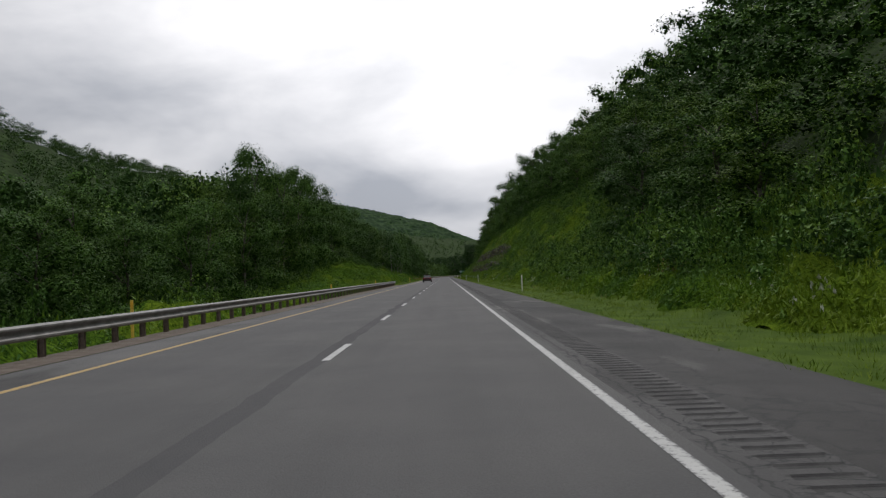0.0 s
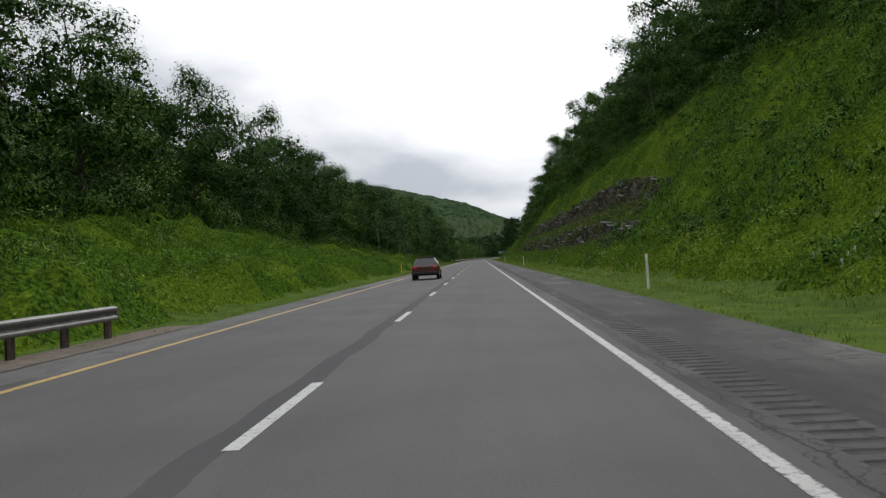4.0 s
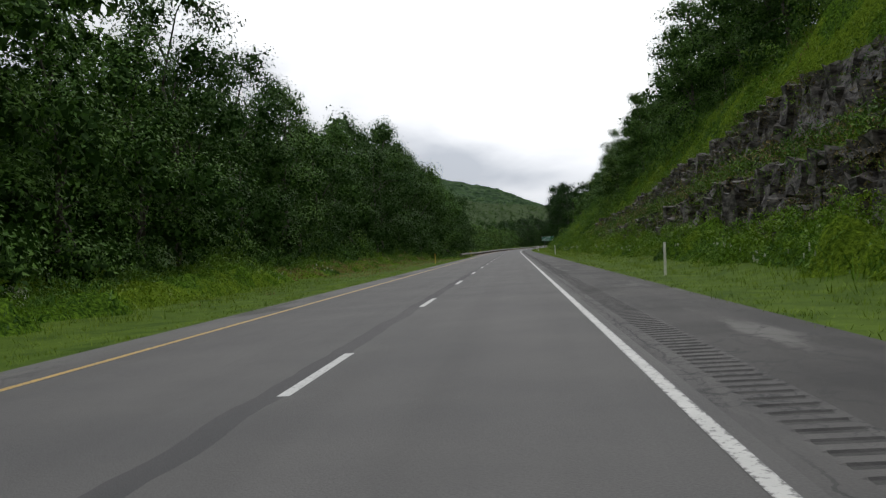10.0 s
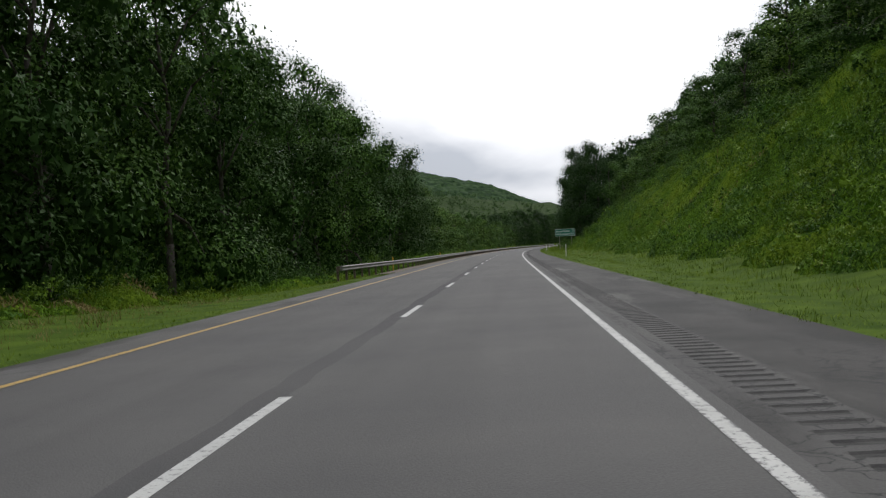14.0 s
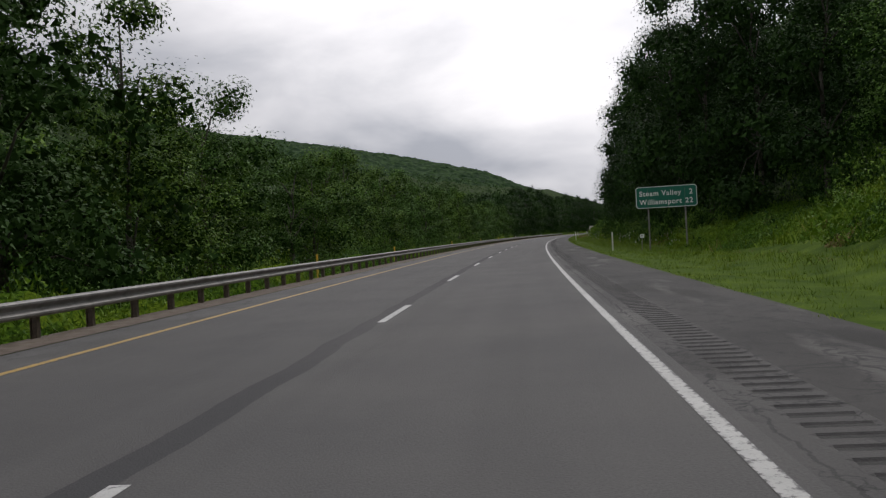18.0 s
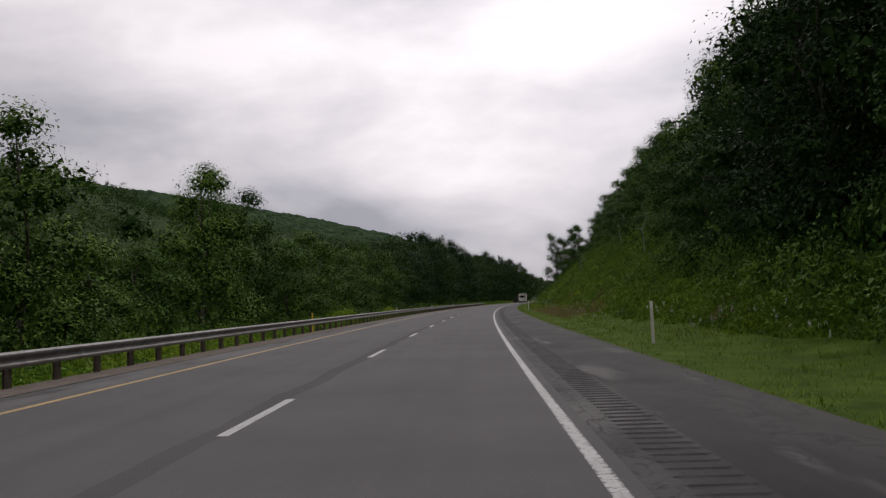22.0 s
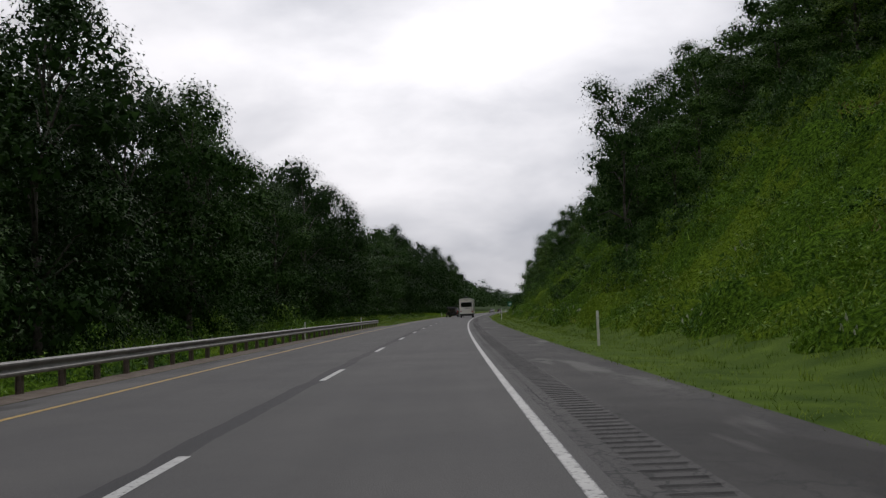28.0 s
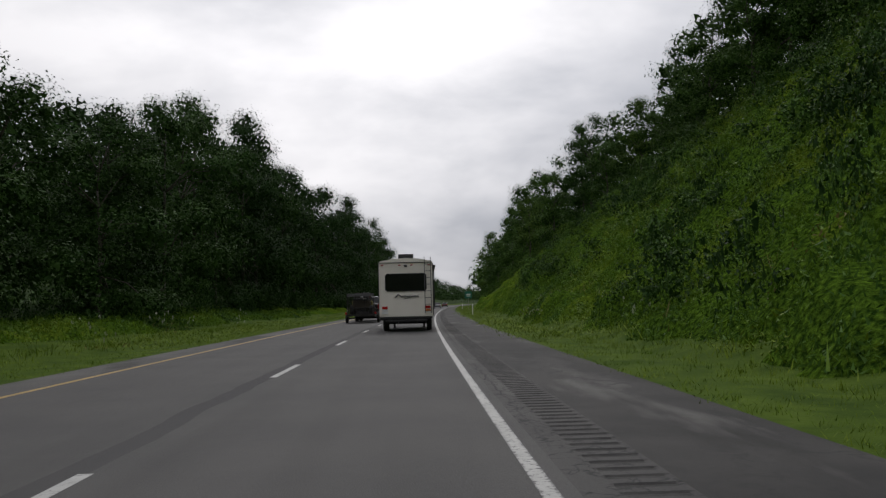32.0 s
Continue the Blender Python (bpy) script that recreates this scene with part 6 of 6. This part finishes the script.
def pickup(s, lat):
    x, y = along(s, lat)
    e = thing("pickup_truck", "glossy black crew-cab pickup truck", "pickup truck", at=pose(float(x), float(y), 0, 0, 0, -heading(s)))
    # lower body with bed, y = 0 at the tailgate
    bm = bmesh.new()
    side_loft(bm, [(0.0, box_ring(1.92, 0.62, 1.36, 0.06, 1.86)), (0.08, box_ring(2.0, 0.58, 1.40, 0.08, 1.92)), (1.9, box_ring(2.02, 0.55, 1.40, 0.08, 1.92)), (4.1, box_ring(2.02, 0.5, 1.38, 0.09, 1.9)),
                   (5.3, box_ring(2.0, 0.52, 1.30, 0.12, 1.82)), (5.72, box_ring(1.86, 0.58, 1.18, 0.12, 1.7))])
    part("body", bm, TRUCK_BLACK, e)
    bm = bmesh.new()
    side_loft(bm, [(1.72, box_ring(1.86, 1.36, 1.42, 0.02, 1.82)), (1.92, box_ring(1.84, 1.36, 1.93, 0.1, 1.5)), (2.4, box_ring(1.84, 1.36, 1.97, 0.1, 1.5)), (3.5, box_ring(1.84, 1.36, 1.95, 0.1, 1.5)), (4.35, box_ring(1.8, 1.34, 1.42, 0.03, 1.7))])
    part("cab", bm, TRUCK_BLACK, e)
    bm = bmesh.new()
    side_loft(bm, [(1.74, box_ring(1.66, 1.46, 1.49, 0.01, 1.6)), (1.87, box_ring(1.6, 1.46, 1.86, 0.04, 1.36))])
    part("rear_window", bm, BLACK_GLASS, e)
    for sx in (-1, 1):
        for y0, y1, y2, y3 in ((2.0, 2.75, 2.12, 2.72), (2.85, 3.95, 2.88, 3.5)):
            bm = bmesh.new()
            v = [bm.verts.new(p) for p in ((sx * 0.93, y0, 1.44), (sx * 0.93, y1, 1.44), (sx * 0.80, y3, 1.86), (sx * 0.80, y2, 1.86))]
            w = [bm.verts.new(p.co - Vector((sx * 0.03, 0, 0))) for p in v]
            bm.faces.new(v)
            bm.faces.new(w[::-1])
            for i in range(4):
                bm.faces.new((v[i], v[(i + 1) % 4], w[(i + 1) % 4], w[i]))
            bmesh.ops.recalc_face_normals(bm, faces=bm.faces[:])
            part("side_window", bm, BLACK_GLASS, e)
        bm = bmesh.new()
        box(bm, sx * 0.94, -0.01, 1.13, 0.16, 0.1, 0.36, 0.03)
        part("tail_lamp", bm, RED_LAMP, e, "dark red tail lamp")
        bm = bmesh.new()
        box(bm, sx * 1.12, 3.72, 1.5, 0.2, 0.12, 0.22, 0.04)
        part("mirror", bm, BLACK_TRIM, e)
        bm = bmesh.new()
        tube(bm, (sx * 1.06, 2.0, 0.45), (sx * 1.06, 4.1, 0.45), 0.05, n=10)
        part("side_step", bm, CHROME, e, "chrome side step")
        for py in (2.35, 3.2):
            bm = bmesh.new()
            box(bm, sx * 1.02, py, 1.22, 0.03, 0.2, 0.035, 0.008)
            part("door_handle", bm, BLACK_TRIM, e)
        for py in (1.15, 4.85):
            bm = bmesh.new()
            for i in range(9):
                a, b = math.pi * i / 9, math.pi * (i + 1) / 9
                tube(bm, (sx * 0.99, py + 0.49 * math.cos(a), 0.42 + 0.5 * math.sin(a)), (sx * 0.99, py + 0.49 * math.cos(b), 0.42 + 0.5 * math.sin(b)), 0.055, n=6)
            part("wheel_arch", bm, TRUCK_BLACK, e)
            wheel(e, sx * 0.88, py, 0.42, 0.28, ALLOY, 6)
        bm = bmesh.new()
        box(bm, sx * 0.75, 5.7, 0.98, 0.34, 0.1, 0.2, 0.03)
        part("headlight", bm, REFLECT, e)
    bm = bmesh.new()
    box(bm, 0, -0.12, 0.66, 1.9, 0.22, 0.2, 0.04)
    part("rear_bumper", bm, BLACK_TRIM, e)
    bm = bmesh.new()
    box(bm, 0, -0.012, 1.05, 1.6, 0.03, 0.56, 0.03)
    part("tailgate", bm, TRUCK_BLACK, e)
    bm = bmesh.new()
    box(bm, 0, 1.9, 1.92, 0.42, 0.06, 0.07, 0.015)
    part("brake_light", bm, RED_LAMP, e, "red high brake light")
    bm = bmesh.new()
    box(bm, 0, 5.74, 0.9, 1.3, 0.06, 0.36, 0.03)
    part("grille", bm, CHROME, e)
    bm = bmesh.new()
    box(bm, 0, 5.76, 0.6, 1.86, 0.18, 0.2, 0.05)
    part("front_bumper", bm, BLACK_TRIM, e)
    bm = bmesh.new()
    tube(bm, (0.62, -0.1, 0.42), (0.62, 0.5, 0.42), 0.05, n=10)
    part("exhaust", bm, CHROME, e)
    bm = bmesh.new()
    box(bm, 0, 2.8, 0.42, 1.3, 4.9, 0.25, 0.03)
    part("chassis", bm, BLACK_TRIM, e)
    return e


def utility_trailer(s, lat):
    x, y = along(s, lat)
    e = thing("utility_trailer", "black steel utility trailer with tall mesh tailgate", "trailer", at=pose(float(x), float(y), 0, 0, 0, -heading(s)))
    bm = bmesh.new()
    box(bm, 0, 2.0, 0.55, 1.95, 4.0, 0.06)
    for sx in (-0.97, 0.97):
        box(bm, sx, 2.0, 0.56, 0.06, 4.0, 0.12)
    box(bm, 0, 0.0, 0.56, 2.0, 0.06, 0.12)
    box(bm, 0, 4.0, 0.56, 2.0, 0.06, 0.12)
    part("deck", bm, MESH_DARK, e)
    bm = bmesh.new()
    tube(bm, (-0.7, 4.0, 0.5), (0, 5.4, 0.5), 0.05, n=6)
    tube(bm, (0.7, 4.0, 0.5), (0, 5.4, 0.5), 0.05, n=6)
    tube(bm, (0, 5.2, 0.5), (0, 5.6, 0.52), 0.05, n=6)
    part("drawbar", bm, MESH_DARK, e)
    for sx in (-0.97, 0.97):
        bm = bmesh.new()
        tube(bm, (sx, 0, 1.0), (sx, 4.0, 1.0), 0.025, n=6)
        part("side_rail", bm, MESH_DARK, e)
        for py in (0.05, 1.0, 2.0, 3.0, 3.95):
            bm = bmesh.new()
            box(bm, sx, py, 0.78, 0.045, 0.045, 0.5)
            part("upright", bm, MESH_DARK, e)
        bm = bmesh.new()
        for i in range(8):
            a, b = math.pi * i / 8, math.pi * (i + 1) / 8
            tube(bm, (sx * 1.2, 1.8 + 0.42 * math.cos(a), 0.36 + 0.42 * math.sin(a)), (sx * 1.2, 1.8 + 0.42 * math.cos(b), 0.36 + 0.42 * math.sin(b)), 0.06, n=6)
        part("mudguard", bm, BLACK_TRIM, e)
        wheel(e, sx * 1.18, 1.8, 0.35, 0.2, ALLOY, 5)
        bm = bmesh.new()
        box(bm, sx * 1.08, 0.0, 0.72, 0.12, 0.06, 0.14, 0.015)
        part("tail_lamp", bm, RED_LAMP, e)
    bm = bmesh.new()
    tube(bm, (-1.2, 1.8, 0.35), (1.2, 1.8, 0.35), 0.05, n=8)
    part("axle", bm, MESH_DARK, e)
    gate = None
    bm = bmesh.new()
    for sx in (-0.95, -0.33, 0.33, 0.95):
        tube(bm, (sx, -0.03, 0.6), (sx, -0.03, 2.05), 0.025, n=6)
    for z in (0.62, 1.1):
        tube(bm, (-0.95, -0.03, z), (0.95, -0.03, z), 0.022, n=6)
    gate = part("tailgate", bm, MESH_DARK, e, "tall dark ramp gate")
    for sx in (-0.48, 0.48):
        bm = bmesh.new()
        box(bm, sx, -0.03, 2.0, 0.94, 0.03, 0.2, 0.01)
        part("flap", bm, GREY_TRIM, gate, "grey folded flap")
    bm = bmesh.new()
    for i in range(39):
        tube(bm, (-0.95 + i * 0.05, -0.03, 0.62), (-0.95 + i * 0.05, -0.03, 1.9), 0.011, n=4)
    part("mesh", bm, MESH_DARK, gate)
    return e


def buggy(s, lat):
    """Off-road side-by-side strapped down on the trailer."""
    x, y = along(s, lat)
    e = thing("off_road_buggy", "muddy tan off-road buggy strapped on the trailer", "buggy", at=pose(float(x), float(y), 0.585, 0, 0, -heading(s)))
    bm = bmesh.new()
    side_loft(bm, [(0.3, box_ring(1.2, 0.5, 1.05, 0.1)), (1.2, box_ring(1.35, 0.35, 1.0, 0.12)), (2.2, box_ring(1.35, 0.35, 0.95, 0.12)), (3.1, box_ring(1.1, 0.45, 0.85, 0.14))])
    part("body", bm, TAN, e)
    for sx in (-1, 1):
        bm = bmesh.new()
        side_loft(bm, [(1.0, [(sx * 0.66, 0.45), (sx * 0.72, 0.45), (sx * 0.72, 1.05), (sx * 0.66, 1.05)]), (2.2, [(sx * 0.66, 0.4), (sx * 0.72, 0.4), (sx * 0.72, 0.9), (sx * 0.66, 0.9)])])
        part("door", bm, OLIVE, e, "faded yellow door panel")
        for py in (0.55, 2.75):
            wheel(e, sx * 0.68, py, 0.36, 0.26, ALLOY, 5)
        bm = bmesh.new()
        for a, b in (((0.6, 0.7, 1.0), (0.5, 0.9, 1.55)), ((0.5, 0.9, 1.55), (0.5, 1.9, 1.55)), ((0.5, 1.9, 1.55), (0.62, 2.6, 0.95))):
            tube(bm, (sx * a[0], a[1], a[2]), (sx * b[0], b[1], b[2]), 0.03, n=8)
        part("roll_bar", bm, BLACK_TRIM, e)
        bm = bmesh.new()
        box(bm, sx * 0.32, 1.3, 0.95, 0.45, 0.5, 0.16, 0.05)
        box(bm, sx * 0.32, 1.08, 1.2, 0.45, 0.14, 0.6, 0.05)
        part("seat", bm, BLACK_TRIM, e)
    bm = bmesh.new()
    box(bm, 0, 1.4, 1.57, 1.05, 1.05, 0.05, 0.02)
    part("roof", bm, BLACK_TRIM, e)
    bm = bmesh.new()
    box(bm, 0, 0.45, 1.12, 1.15, 0.75, 0.14, 0.03)
    part("cargo_rack", bm, BLACK_TRIM, e)
    return e


def saloon(s, lat, paint_mat, label, van=False):
    """A distant car seen from behind."""
    x, y = along(s, lat)
    e = thing("car", label, "car", at=pose(float(x), float(y), 0, 0, 0, -heading(s)))
    bm = bmesh.new()
    side_loft(bm, [(0.0, box_ring(1.6, 0.35, 0.85, 0.1)), (0.15, box_ring(1.78, 0.28, 0.98, 0.12, 1.66)), (2.2, box_ring(1.8, 0.25, 0.98, 0.12, 1.68)), (4.0, box_ring(1.76, 0.28, 0.85, 0.12, 1.6)), (4.4, box_ring(1.55, 0.34, 0.7, 0.1))])
    part("body", bm, paint_mat, e)
    bm = bmesh.new()
    h = 1.66 if van else 1.44
    side_loft(bm, [(0.3 if van else 0.5, box_ring(1.6, 0.94, 0.98, 0.01)), (0.6 if van else 1.1, box_ring(1.56, 0.94, h, 0.1, 1.2)), (2.4, box_ring(1.58, 0.94, h, 0.1, 1.22)), (3.3, box_ring(1.6, 0.92, 0.96, 0.01))])
    part("cabin", bm, BLACK_GLASS, e)
    bm = bmesh.new()
    box(bm, 0, 1.7, h + 0.005, 1.1, 1.3, 0.04, 0.015)
    part("roof", bm, paint_mat, e)
    for sx in (-1, 1):
        bm = bmesh.new()
        box(bm, sx * 0.66, 0.04, 0.8, 0.3, 0.1, 0.13, 0.02)
        part("tail_lamp", bm, RED_LAMP, e)
        for py in (0.9, 3.5):
            wheel(e, sx * 0.8, py, 0.32, 0.2, ALLOY, 5)
    bm = bmesh.new()
    box(bm, 0, -0.02, 0.45, 1.6, 0.12, 0.16, 0.03)
    part("bumper", bm, BLACK_TRIM, e)
    return e


motor_home(939.5, 2.05)
utility_trailer(960.5, -1.75)
buggy(960.9, -1.75)
pickup(966.3, -1.75)
saloon(172, -1.75, DARK_RED, "dark red saloon car driving in the passing lane")
saloon(1108, 1.6, SILVER, "distant silver-grey car driving on the road")
saloon(1165, 2.0, DARK_RED, "distant dark red car on the road")
